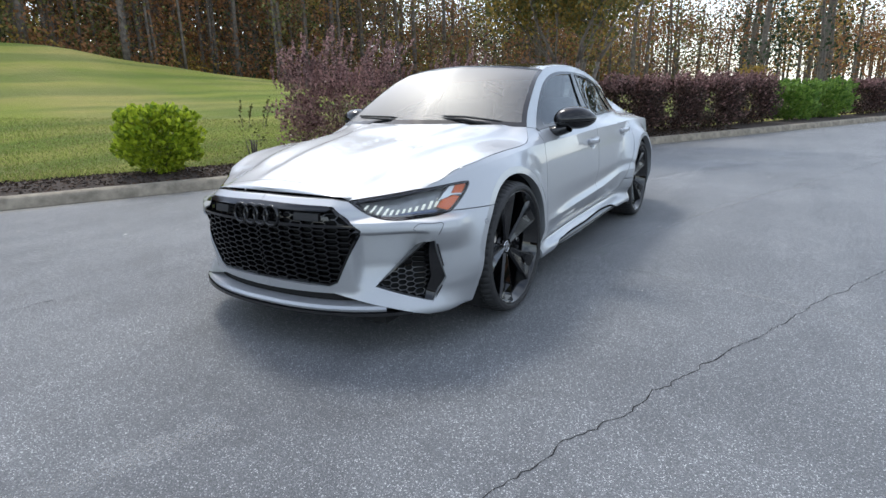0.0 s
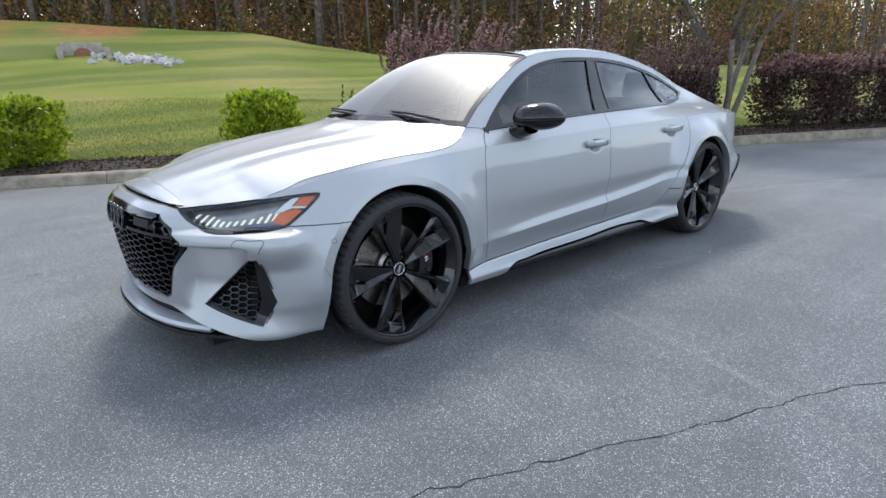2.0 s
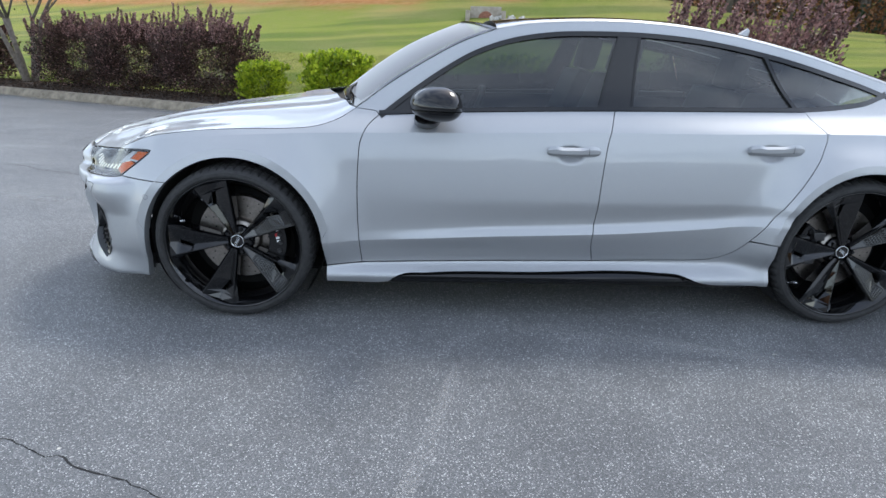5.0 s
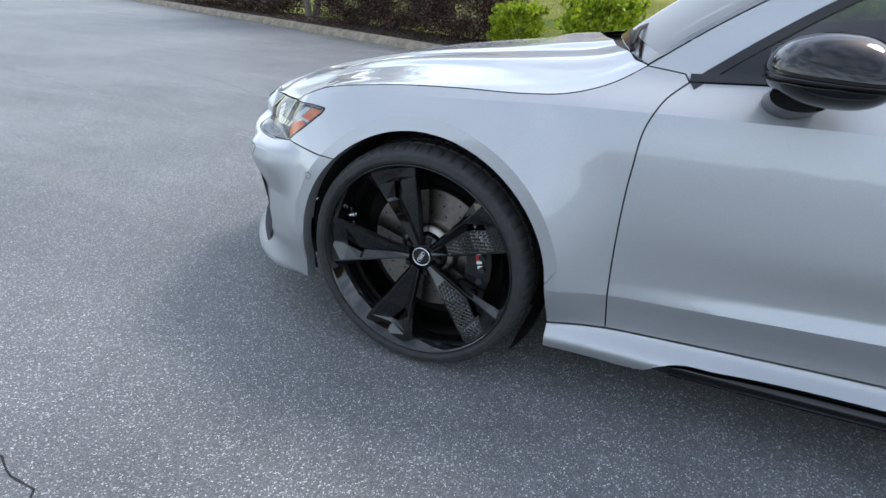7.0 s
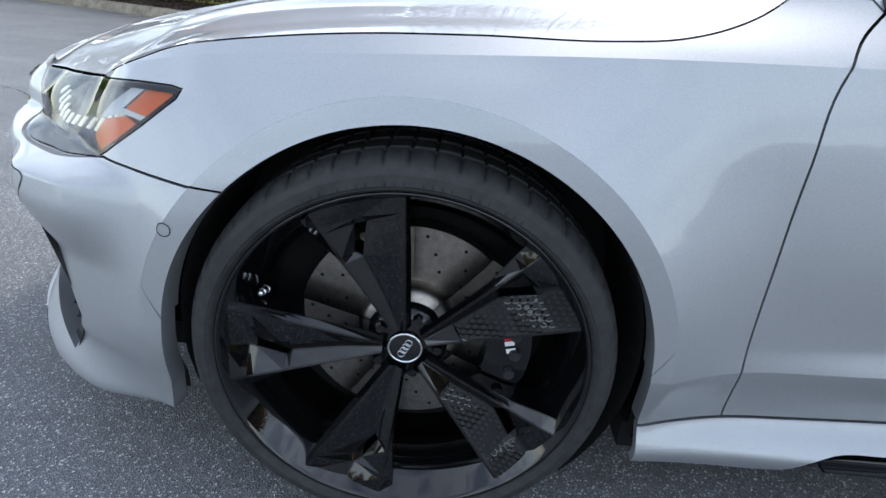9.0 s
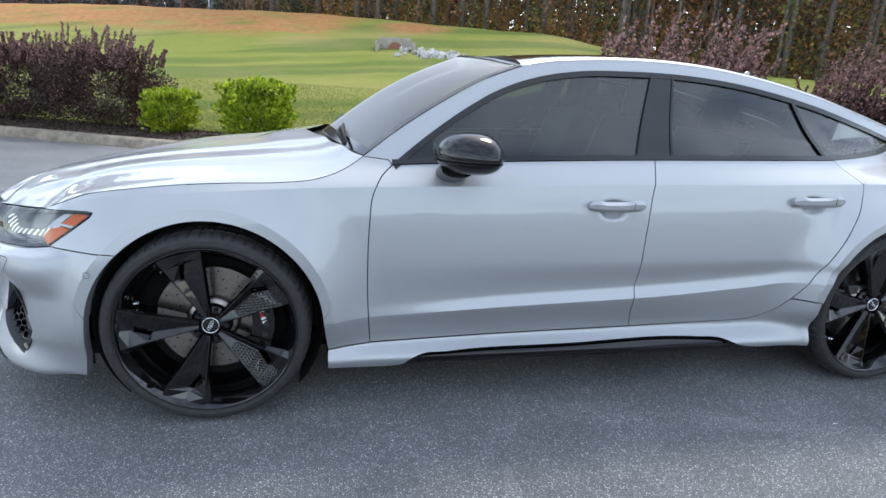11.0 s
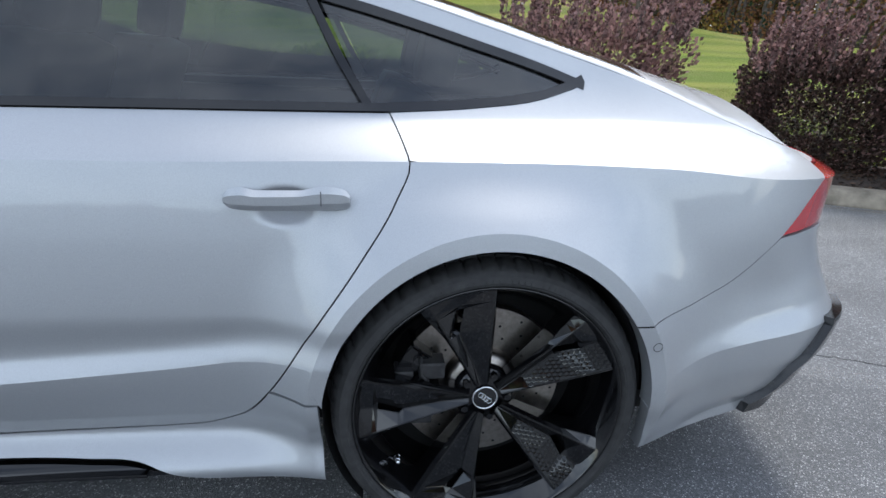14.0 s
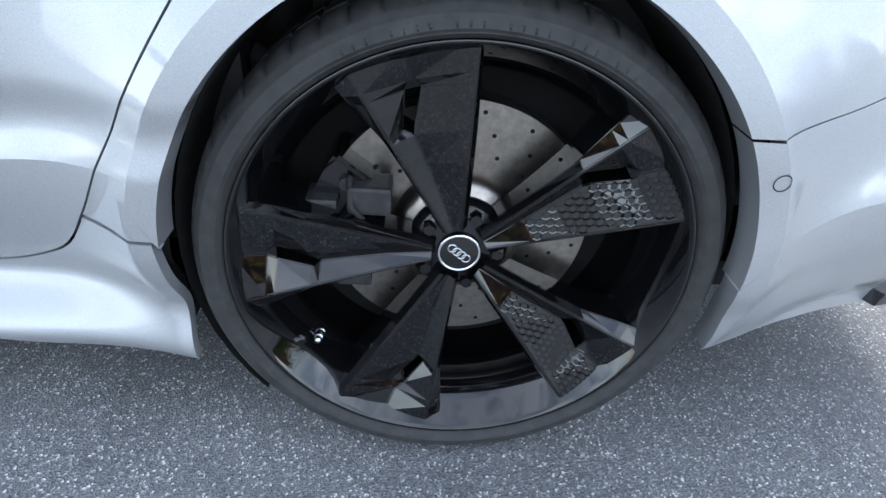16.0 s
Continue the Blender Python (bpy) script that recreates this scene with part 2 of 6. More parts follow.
LEAF_STRAW = leaf_material("straw_blade", (0.16, 0.14, 0.05), (0.42, 0.36, 0.16), 0.7)
LEAF_CHIP = leaf_material("bark_chip", (0.014, 0.010, 0.008), (0.105, 0.066, 0.045), 0.85, 0.05)
LEAF_BROWN = leaf_material("brown_leaf", (0.07, 0.048, 0.034), (0.25, 0.17, 0.11), 0.8)
LEAF_RUST = leaf_material("rust_leaf", (0.13, 0.060, 0.028), (0.36, 0.17, 0.075), 0.7)
LEAF_GOLD = leaf_material("gold_leaf", (0.16, 0.11, 0.026), (0.45, 0.30, 0.07), 0.7)
LEAF_OLIVE = leaf_material("olive_leaf", (0.065, 0.075, 0.022), (0.23, 0.22, 0.075), 0.6)
LEAF_PINE = leaf_material("pine_needles", (0.012, 0.026, 0.012), (0.035, 0.06, 0.026), 0.6)
ROCK = rough_material("grey_riprap", (0.28, 0.27, 0.25), (0.55, 0.53, 0.50), 3, 0.85, 0.5)
BRICK_WALL = rough_material("brown_brick", (0.13, 0.07, 0.05), (0.21, 0.12, 0.085), 3, 0.85, 0.2)
FAR_WINDOW = material("far_window", (0.05, 0.055, 0.06), 0.12)


# ---- mesh helpers ----
def part(name, bm, mat, parent=None, label="", smooth=False):
    me = bpy.data.meshes.new(name)
    bm.to_mesh(me)
    bm.free()
    return mesh_part(name, me, mat, parent, label, smooth)


def mesh_part(name, me, mat, parent=None, label="", smooth=False):
    if mat:
        me.materials.append(mat)
    if smooth:
        me.shade_smooth()
    ob = new(name, me)
    ob.parent = parent
    if label:
        tagged(ob, label)
    return ob


def mesh_from(name, verts, faces):
    me = bpy.data.meshes.new(name)
    me.from_pydata([tuple(v) for v in verts], [], [tuple(f) for f in faces])
    me.update()
    return me


def empty(name, place=(0, 0, 0)):
    ob = new(name)
    ob.location = place
    return ob


def box(bm, lo, hi, bevel=0.0, m=None):
    r = bmesh.ops.create_cube(bm, size=1.0, matrix=Matrix.LocRotScale(
        [(a + b) / 2 for a, b in zip(lo, hi)], None, [b - a for a, b in zip(lo, hi)]))
    if bevel:
        es = list({e for v in r["verts"] for e in v.link_edges})
        r = bmesh.ops.bevel(bm, geom=es, offset=bevel, segments=2, profile=0.7, affect="EDGES")
    if m is not None:
        bmesh.ops.transform(bm, matrix=m, verts=r["verts"])
    return r["verts"]


def lathe(profile, steps, axis="Y"):
    """Turned body about the y axis: profile of (radius, depth), in even steps or at the angles given."""
    bm = bmesh.new()
    rings = []
    turns = steps if isinstance(steps, list) else [2 * math.pi * k / steps for k in range(steps)]
    steps = len(turns)
    for a in turns:
        rings.append([bm.verts.new((r * math.cos(a), d, r * math.sin(a))) for r, d in profile])
    for k in range(steps):
        p, q = rings[k], rings[(k + 1) % steps]
        for i in range(len(profile) - 1):
            bm.faces.new((p[i], p[i + 1], q[i + 1], q[i]))
    bmesh.ops.recalc_face_normals(bm, faces=bm.faces[:])
    return bm


def prism(bm, ring, lo, hi):
    """A prism of a polygon given in x and z, from depth lo to depth hi along y."""
    a = [bm.verts.new((x, lo, z)) for x, z in ring]
    b = [bm.verts.new((x, hi, z)) for x, z in ring]
    n = len(ring)
    bm.faces.new(a), bm.faces.new(b[::-1])
    for i in range(n):
        bm.faces.new((a[i], b[i], b[(i + 1) % n], a[(i + 1) % n]))


def tube(bm, pts, radii, sides=8):
    """A tapered tube through points."""
    pts = [Vector(p) for p in pts]
    rings = []
    for i, p in enumerate(pts):
        d = (pts[min(i + 1, len(pts) - 1)] - pts[max(i - 1, 0)]).normalized()
        a = d.orthogonal().normalized() if not rings else (prev - prev.dot(d) * d).normalized()
        prev = a
        c = d.cross(a)
        rings.append([bm.verts.new(p + radii[i] * (math.cos(2 * math.pi * k / sides) * a + math.sin(2 * math.pi * k / sides) * c)) for k in range(sides)])
    for p, q in zip(rings, rings[1:]):
        for k in range(sides):
            bm.faces.new((p[k], p[(k + 1) % sides], q[(k + 1) % sides], q[k]))
    bm.faces.new(rings[0][::-1]), bm.faces.new(rings[-1])


# ---- the car's outer skin ----
def glide(xs, ys):
    """A smooth curve through points that does not overshoot."""
    xs, ys = np.asarray(xs, float), np.asarray(ys, float)
    h = np.diff(xs)
    d = np.diff(ys) / h
    m = np.zeros(len(xs))
    m[0], m[-1] = d[0], d[-1]
    for i in range(1, len(xs) - 1):
        if d[i - 1] * d[i] > 0:
            a, b = 2 * h[i] + h[i - 1], h[i] + 2 * h[i - 1]
            m[i] = (a + b) / (a / d[i - 1] + b / d[i])

    def f(x):
        x = np.clip(np.asarray(x, float), xs[0], xs[-1])
        i = np.clip(np.searchsorted(xs, x) - 1, 0, len(h) - 1)
        t = (x - xs[i]) / h[i]
        q = t * t
        c = q * t
        return (2 * c - 3 * q + 1) * ys[i] + (c - 2 * q + t) * h[i] * m[i] + (3 * q - 2 * c) * ys[i + 1] + (c - q) * h[i] * m[i + 1]
    return f


def ease(x, a, b):
    t = np.clip((np.asarray(x, float) - a) / (b - a), 0, 1)
    return t * t * (3 - 2 * t)


HALF, NOSE, TAIL = 0.88, -0.30, 3.20


def corner(length, n):
    a = np.linspace(0, np.pi / 2, 400)
    px, py = length * np.sin(a) ** (2 / n), HALF * np.cos(a) ** (2 / n)
    return np.concatenate([[0], np.cumsum(np.hypot(np.diff(px), np.diff(py)))]), px, py


NS, NX, NY = corner(0.68, 2.25)
TS, TX, TY = corner(0.83, 2.9)
UF, UR = NOSE - NS[-1], TAIL + TS[-1]


def plan_xy(u):
    x = np.where(u < NOSE, NOSE - np.interp(NOSE - u, NS, NX), np.where(u > TAIL, TAIL + np.interp(u - TAIL, TS, TX), u))
    y = np.where(u < NOSE, np.interp(NOSE - u, NS, NY), np.where(u > TAIL, np.interp(u - TAIL, TS, TY), HALF))
    return x, -y


def plan(u):
    """The plan curve round the left side, from the middle of the nose to the middle of the tail: place and outward normal."""
    u = np.asarray(u, float)
    x, y = plan_xy(u)
    xa, ya = plan_xy(np.clip(u - 0.03, UF, UR))
    xb, yb = plan_xy(np.clip(u + 0.03, UF, UR))
    tx, ty = xb - xa, yb - ya
    end = (u - UF < 1e-6) | (UR - u < 1e-6)
    tx, ty = np.where(end, 0, tx), np.where(u - UF < 1e-6, -1.0, np.where(UR - u < 1e-6, 1.0, ty))
    l = np.hypot(tx, ty)
    return x, y, ty / l, -tx / l


STATIONS = [UF, -1.15, -0.85, -0.55, -0.2, 0.45, 1.2, 1.76, 2.2, 2.65, 3.0, 3.3, 3.62, 4.0, UR]
LINES = []


def line(heights, offsets):
    """One line along the car: its height and how far it stands out from the plan curve at each station."""
    LINES.append((glide(STATIONS, heights), glide(STATIONS, offsets)))


line([.14, .14, .14, .15, .15, .16, .16, .16, .16, .17, .18, .22, .26, .26, .26], [-.06, -.05, -.05, -.05, -.02, 0, 0, 0, 0, 0, 0, 0, -.05, -.02, -.02])
line([.20, .20, .20, .20, .20, .21, .21, .21, .21, .21, .22, .27, .31, .31, .31], [-.02, -.02, -.01, -.01, .01, .018, .02, .02, .02, .02, .02, 0, -.02, .02, .02])
line([.275, .275, .275, .275, .275, .272, .276, .285, .29, .30, .30, .33, .37, .37, .37], [-.03, -.03, -.01, -.01, 0, -.018, -.044, -.047, -.042, -.018, 0, -.01, 0, .04, .04])
line([.335, .335, .335, .335, .335, .335, .335, .335, .345, .355, .345, .375, .42, .42, .42], [-.02, -.02, -.01, -.005, 0, -.010, -.027, -.029, -.024, -.008, 0, -.005, .014, .065, .06])
line([.40, .40, .40, .40, .40, .386, .418, .440, .472, .512, .45, .45, .50, .51, .51], [-.01, -.01, 0, -.005, .005, -.001, .007, .007, .005, .002, 0, 0, .022, .085, .08])
line([.46, .46, .46, .46, .46, .435, .464, .488, .520, .558, .50, .50, .56, .57, .57], [0, 0, .005, -.006, .005, -.001, -.016, -.018, -.013, -.004, 0, 0, -.006, .055, .05])
line([.60, .60, .60, .60, .60, .60, .60, .60, .60, .60, .60, .60, .64, .65, .65], [.012, .01, .004, -.012, .0, .001, .001, .001, .001, .003, .005, .003, -.016, .02, .01])
line([.68, .68, .68, .70, .74, .74, .74, .74, .74, .74, .75, .75, .74, .74, .74], [.005, 0, -.022, -.046, -.028, -.006, -.005, -.005, -.005, -.005, -.004, -.010, -.012, -.002, 0])
line([.74, .74, .745, .795, .846, .882, .898, .911, .915, .924, .928, .924, .90, .89, .89], [-.06, -.055, -.078, -.105, -.066, -.034, -.033, -.036, -.035, -.044, -.046, -.040, -.026, .005, .01])
line([.80, .80, .80, .83, .895, .97, 1.0, 1.0, 1.0, 1.0, 1.0, 1.0, 1.0, 1.0, 1.0], [-.18, -.17, -.17, -.155, -.095, -.135, -.116, -.112, -.13, -.17, -.235, -.30, -.28, -.22, -.22])
line([1.0, 1.0, 1.0, 1.05, 1.1, 1.2, 1.4, 1.4, 1.4, 1.4, 1.4, 1.4, 1.4, 1.4, 1.4], [-.6, -.6, -.5, -.4, -.30, -.265, -.328, -.324, -.342, -.382, -.447, -.52, -.55, -.55, -.55])
CREASES = (4, 8)
HANDLES = ((1.557, 0.824), (2.490, 0.846))
ARCHES = ((0.008, 0.372, 0.400, 0.398, 0.055), (2.924, 0.372, 0.372, 0.396, 0.085))


def offset(u, z):
    u, z = np.broadcast_arrays(np.asarray(u, float), np.asarray(z, float))
    shape = u.shape
    u, z = u.ravel(), z.ravel()
    Z, W = np.array([a(u) for a, b in LINES]), np.array([b(u) for a, b in LINES])
    h = np.diff(Z, axis=0)
    d = np.diff(W, axis=0) / h
    m = np.zeros_like(Z)
    m[0], m[-1] = d[0], d[-1]
    a, b = 2 * h[1:] + h[:-1], h[1:] + 2 * h[:-1]
    turn = d[:-1] * d[1:] > 1e-12
    m[1:-1] = np.where(turn, (a + b) / (a / np.where(turn, d[:-1], 1) + b / np.where(turn, d[1:], 1)), 0)
    zc = np.clip(z, Z[0], Z[-1])
    i = np.clip((zc[None, :] > Z).sum(0) - 1, 0, len(LINES) - 2)
    k = np.arange(len(u))
    hh = h[i, k]
    t = (zc - Z[i, k]) / hh
    q = t * t
    c = q * t
    below, above = m.copy(), m.copy()
    for e in CREASES:
        below[e], above[e] = 0.6 * d[e - 1] + 0.4 * m[e], 0.75 * d[e] + 0.25 * m[e]
    o = (2 * c - 3 * q + 1) * W[i, k] + (c - 2 * q + t) * hh * above[i, k] + (3 * q - 2 * c) * W[i + 1, k] + (c - q) * hh * below[i + 1, k]
    for cx, cz, rx, rz, amp in ARCHES:
        r = np.hypot((u - cx) / rx, (z - cz) / rz) * 0.40
        x = r - 0.439
        fall = np.clip(0.5 * (x + np.sqrt(x * x + 0.002 ** 2)) / 0.21, 0, 1)
        o = o + amp * (1 - fall) ** 2.0 * (0.30 + 0.70 * ease(z, 0.16, 0.40)) * (1 - ease(z, 0.82, 0.98))
    # nose: a shelf under the headlight, hollow cheeks beside the grille, a lip along the bottom
    cheek = ease(u, -1.06, -1.0) * (1 - ease(u, -0.735, -0.685)) * (1 - ease(z, 0.572, 0.592)) * ease(z, 0.27, 0.44)
    shelf = ease(u, -0.82, -0.63) * (1 - ease(u, -0.56, -0.42)) * ease(z, 0.47, 0.60) * (1 - ease(z, 0.630, 0.652))
    hollow = ease(u, -1.16, -0.95) * (1 - ease(u, -0.72, -0.48)) * ease(z, 0.634, 0.660) * (1 - ease(z, 0.775, 0.86))
    lip = (1 - ease(u, -0.62, -0.45)) * ease(u, -1.25, -1.1) * (1 - ease(z, 0.20, 0.31))
    fin = ease(u, -0.70, -0.60) * (1 - ease(u, -0.60, -0.42)) * (1 - ease(z, 0.50, 0.62)) * ease(z, 0.22, 0.32)
    for uc, zc in HANDLES:
        o = o - 0.017 * np.exp(-(np.abs((u - uc + 0.008) / 0.050) ** 2.4 + np.abs((z - zc + 0.014) / 0.032) ** 2.4) ** 1.9)
    o = o - 0.060 * cheek + 0.035 * lip + 0.020 * fin + 0.056 * shelf - 0.052 * hollow
    return o.reshape(shape)


def skin(u, z, lift=0.0):
    """A point of the left side's skin, raised by lift along its normal."""
    u, z = np.broadcast_arrays(np.asarray(u, float), np.asarray(z, float))

    def flat(u, z):
        x, y, nx, ny = plan(u)
        o = offset(u, z)
        return np.stack([x + nx * o, y + ny * o, z + 0 * o], -1)
    p = flat(u, z)
    e = 0.004
    ua, ub = np.clip(u - e, UF, UR), np.clip(u + e, UF, UR)
    n = np.cross(flat(ub, z) - flat(ua, z), flat(u, z + e) - flat(u, z - e))
    n /= np.linalg.norm(n, axis=-1, keepdims=True) + 1e-12
    return p + lift * n, n


def dense(poly, step=0.02, closed=True):
    out = []
    n = len(poly)
    for i in range(n if closed else n - 1):
        a, b = np.array(poly[i]), np.array(poly[(i + 1) % n])
        k = max(1, int(np.ceil(np.linalg.norm(b - a) / step)))
        out += [tuple(a + (b - a) * j / k) for j in range(k)]
    return out if closed else out + [tuple(poly[-1])]


def flow(pts, step=0.02):
    """A rounded line through points."""
    p = np.array(pts, float)
    s = np.concatenate([[0], np.cumsum(np.linalg.norm(np.diff(p, axis=0), axis=1))])
    m = np.gradient(p, s, axis=0)
    out = []
    for i in range(len(p) - 1):
        h = s[i + 1] - s[i]
        k = max(1, int(np.ceil(h / step)))
        for j in range(k):
            t = j / k
            q, c = t * t, t * t * t
            out.append(tuple((2 * c - 3 * q + 1) * p[i] + (c - 2 * q + t) * h * m[i] + (3 * q - 2 * c) * p[i + 1] + (c - q) * h * m[i + 1]))
    return out + [tuple(p[-1])]


def arch(k, a0, a1, grow=0.0, n=44):
    cx, cz, rx, rz, amp = ARCHES[k]
    return [(cx + (rx + grow) * math.cos(radians(a)), cz + (rz + grow) * math.sin(radians(a))) for a in np.linspace(a0, a1, n)]


def inset(poly, gap):
    p = np.array(poly)
    if gap == 0:
        return p
    a, b = p - np.roll(p, 1, 0), np.roll(p, -1, 0) - p
    a /= np.linalg.norm(a, axis=1, keepdims=True) + 1e-12
    b /= np.linalg.norm(b, axis=1, keepdims=True) + 1e-12
    na, nb = np.stack([-a[:, 1], a[:, 0]], 1), np.stack([-b[:, 1], b[:, 0]], 1)
    n = na + nb
    l = np.maximum((n * na).sum(1, keepdims=True), 0.5)
    return p + gap * n / l


def inside(pt, poly):
    x, y = pt
    hit = False
    for i in range(len(poly)):
        (x1, y1), (x2, y2) = poly[i - 1], poly[i]
        if (y1 > y) != (y2 > y) and x < (x2 - x1) * (y - y1) / (y2 - y1) + x1:
            hit = not hit
    return hit


def clean(poly):
    out = []
    for p in poly:
        if not out or math.dist(p, out[-1]) > 1e-4:
            out.append(p)
    if math.dist(out[0], out[-1]) < 1e-4:
        out.pop()
    return out


def cut_sheet(poly, du, dz, gap, holes=()):
    """The polygon cut into a fine grid: its flat points and faces."""
    poly = clean(poly)
    area = sum(poly[i - 1][0] * poly[i][1] - poly[i][0] * poly[i - 1][1] for i in range(len(poly)))
    poly = poly if area > 0 else poly[::-1]
    ring = inset(dense(poly, 0.03), gap)
    bm = bmesh.new()
    bm.faces.new([bm.verts.new((a, b, 0)) for a, b in ring])
    lo, hi = ring.min(0), ring.max(0)
    cuts = [((c, 0, 0), (1, 0, 0)) for c in np.arange(math.ceil(lo[0] / du) * du, hi[0], du)]
    cuts += [((0, c, 0), (0, 1, 0)) for c in np.arange(math.ceil(lo[1] / dz) * dz, hi[1], dz)]
    for hole in holes:
        for (x1, y1), (x2, y2) in zip(hole, hole[1:] + hole[:1]):
            cuts.append(((x1, y1, 0), (y1 - y2, x2 - x1, 0)))
    for co, no in cuts:
        bmesh.ops.bisect_plane(bm, geom=bm.verts[:] + bm.edges[:] + bm.faces[:], dist=1e-5, plane_co=co, plane_no=no)
    for hole in holes:
        gone = [f for f in bm.faces if inside(f.calc_center_median()[:2], hole)]
        bmesh.ops.delete(bm, geom=gone, context="FACES")
    bmesh.ops.triangulate(bm, faces=[f for f in bm.faces if len(f.verts) > 4])
    bm.verts.index_update()
    flat = np.array([v.co[:2] for v in bm.verts])
    fixed = np.array([any(len(e.link_faces) < 2 for e in v.link_edges) for v in bm.verts])
    on = np.full(len(flat), -1)
    for e in CREASES:
        zc = LINES[e][0](flat[:, 0])
        snap = (np.abs(flat[:, 1] - zc) < 0.5 * dz) & ~fixed
        flat[:, 1] = np.where(snap, zc, flat[:, 1])
        on[snap | (np.abs(flat[:, 1] - zc) < 1e-4)] = e
    faces = []
    for f in bm.faces:
        i = [v.index for v in f.verts]
        if len(i) == 4 and on[i[0]] >= 0 and on[i[2]] == on[i[0]] and on[i[1]] < 0 and on[i[3]] < 0:
            faces += [[i[0], i[1], i[2]], [i[0], i[2], i[3]]]
        elif len(i) == 4 and on[i[1]] >= 0 and on[i[3]] == on[i[1]] and on[i[0]] < 0 and on[i[2]] < 0:
            faces += [[i[1], i[2], i[3]], [i[1], i[3], i[0]]]
        else:
            faces.append(i)
    edge = [[l.vert.index for l in (e.link_loops[0], e.link_loops[0].link_loop_next)] for e in bm.edges if len(e.link_faces) == 1]
    bm.free()
    return flat, faces, edge, on


def lay(name, sheet, mat, parent, lift, rim, side, label="", feel=None):
    """A cut sheet laid on the left (side -1) or right (side 1) skin, with a turned-in rim and crisp creases."""
    flat, faces, edge, on = sheet
    p, n = skin(flat[:, 0], flat[:, 1], lift)
    if feel is None:
        # just outside a wheel arch's flare the surface faces as it does further out
        feel = flat.copy()
        for cx, cz, rx, rz, amp in ARCHES:
            q = (feel - (cx, cz)) / (rx, rz)
            r = np.hypot(q[:, 0], q[:, 1]) * 0.40 + 1e-9
            feel = np.where(((r > 0.438) & (r < 0.446))[:, None], (cx, cz) + (feel - (cx, cz)) * (0.446 / r)[:, None], feel)
    n = skin(feel[:, 0], feel[:, 1])[1]
    above, below = skin(feel[:, 0], feel[:, 1] + 0.0055)[1], skin(feel[:, 0], feel[:, 1] - 0.0055)[1]
    loops = []
    for f in faces:
        mid = flat[list(f)].mean(0)
        for v in f:
            if on[v] < 0:
                loops.append(n[v])
            else:
                loops.append(above[v] if mid[1] > LINES[on[v]][0](mid[0]) else below[v])
    loops = np.array(loops)
    if side > 0:
        p, n, loops = p * (1, -1, 1), n * (1, -1, 1), loops * (1, -1, 1)
        sizes = np.cumsum([0] + [len(f) for f in faces])
        loops = np.concatenate([loops[a:b][::-1] for a, b in zip(sizes, sizes[1:])])
        faces = [f[::-1] for f in faces]
        edge = [e[::-1] for e in edge]
    verts, normals = [p], []
    count = len(p)
    faces = list(faces)
    if rim:
        a = np.array([e[0] for e in edge])
        b = np.array([e[1] for e in edge])
        d = p[b] - p[a]
        out = np.cross(d, n[a])
        out /= np.linalg.norm(out, axis=1, keepdims=True) + 1e-12
        nx, ny = plan(flat[:, 0])[2:]
        low = flat[:, 1] < 0.88
        turn_in = np.where(low[:, None], np.stack([nx, ny * (1 if side < 0 else -1), 0 * nx], 1), n)
        verts += [p[a], p[b], p[b] - rim * turn_in[b], p[a] - rim * turn_in[a]]
        loops = np.concatenate([loops, np.repeat(out, 4, 0)])
        k = len(edge)
        faces += [(count + i + k, count + i, count + i + 3 * k, count + i + 2 * k) for i in range(k)]
    me = mesh_from(name, np.concatenate(verts), faces)
    me.shade_smooth()
    me.normals_split_custom_set([tuple(v) for v in loops])
    return mesh_part(name, me, mat, parent, label)


def flare_edge(k, a0, a1, reach=0.0925, n=44):
    """The outer edge of a wheel arch's flare, which runs out at both feet."""
    cx, cz, rx, rz, amp = ARCHES[k]
    lo, hi = ((4, 172), (2, 174))[k]
    out = []
    for a in np.linspace(a0, a1, n):
        f = 1 + (reach) * max(0.0, min(1.0, (a - lo) / 7, (hi - a) / 7))
        out.append((cx + rx * f * math.cos(radians(a)), cz + rz * f * math.sin(radians(a))))
    return out


def flare(name, k, a0, a1, b0, b1, parents):
    """The flat band round a wheel arch."""
    n = int(abs(a1 - a0) / 1.2)
    inner, outer = np.array(arch(k, a0, a1, 0.002, n)), np.array(flare_edge(k, b0, b1, 0.0970, n))
    rows = 7
    flat = np.concatenate([inner + (outer - inner) * t for t in np.linspace(0, 1, rows)])
    feel = np.concatenate([inner + (outer - inner) * min(t, 0.78) for t in np.linspace(0, 1, rows)])
    turn = a1 > a0
    faces = []
    for j in range(rows - 1):
        for i in range(n - 1):
            f = [j * n + i, j * n + i + 1, (j + 1) * n + i + 1, (j + 1) * n + i]
            faces.append(f[::-1] if turn else f)
    edge = [(i, i + 1) for i in range(n - 1)]
    edge = [e[::-1] for e in edge] if turn else edge
    sheet = (flat, faces, edge, np.full(len(flat), -1))
    left, right = parents if isinstance(parents, tuple) else (parents, parents)
    return lay(name, sheet, PAINT, left, 0.0, 0.05, -1, "", feel), lay(name, sheet, PAINT, right, 0.0, 0.05, 1, "", feel)


def panel(name, poly, mat, parents, du=0.016, dz=0.008, lift=0.0, gap=0.002, rim=0.014, holes=(), label=""):
    """The same panel on both sides of the car; returns the left and the right one."""
    sheet = cut_sheet(poly, du, dz, gap, holes)
    left, right = parents if isinstance(parents, tuple) else (parents, parents)
    return lay(name, sheet, mat, left, lift, rim, -1, label), lay(name, sheet, mat, right, lift, rim, 1, label)


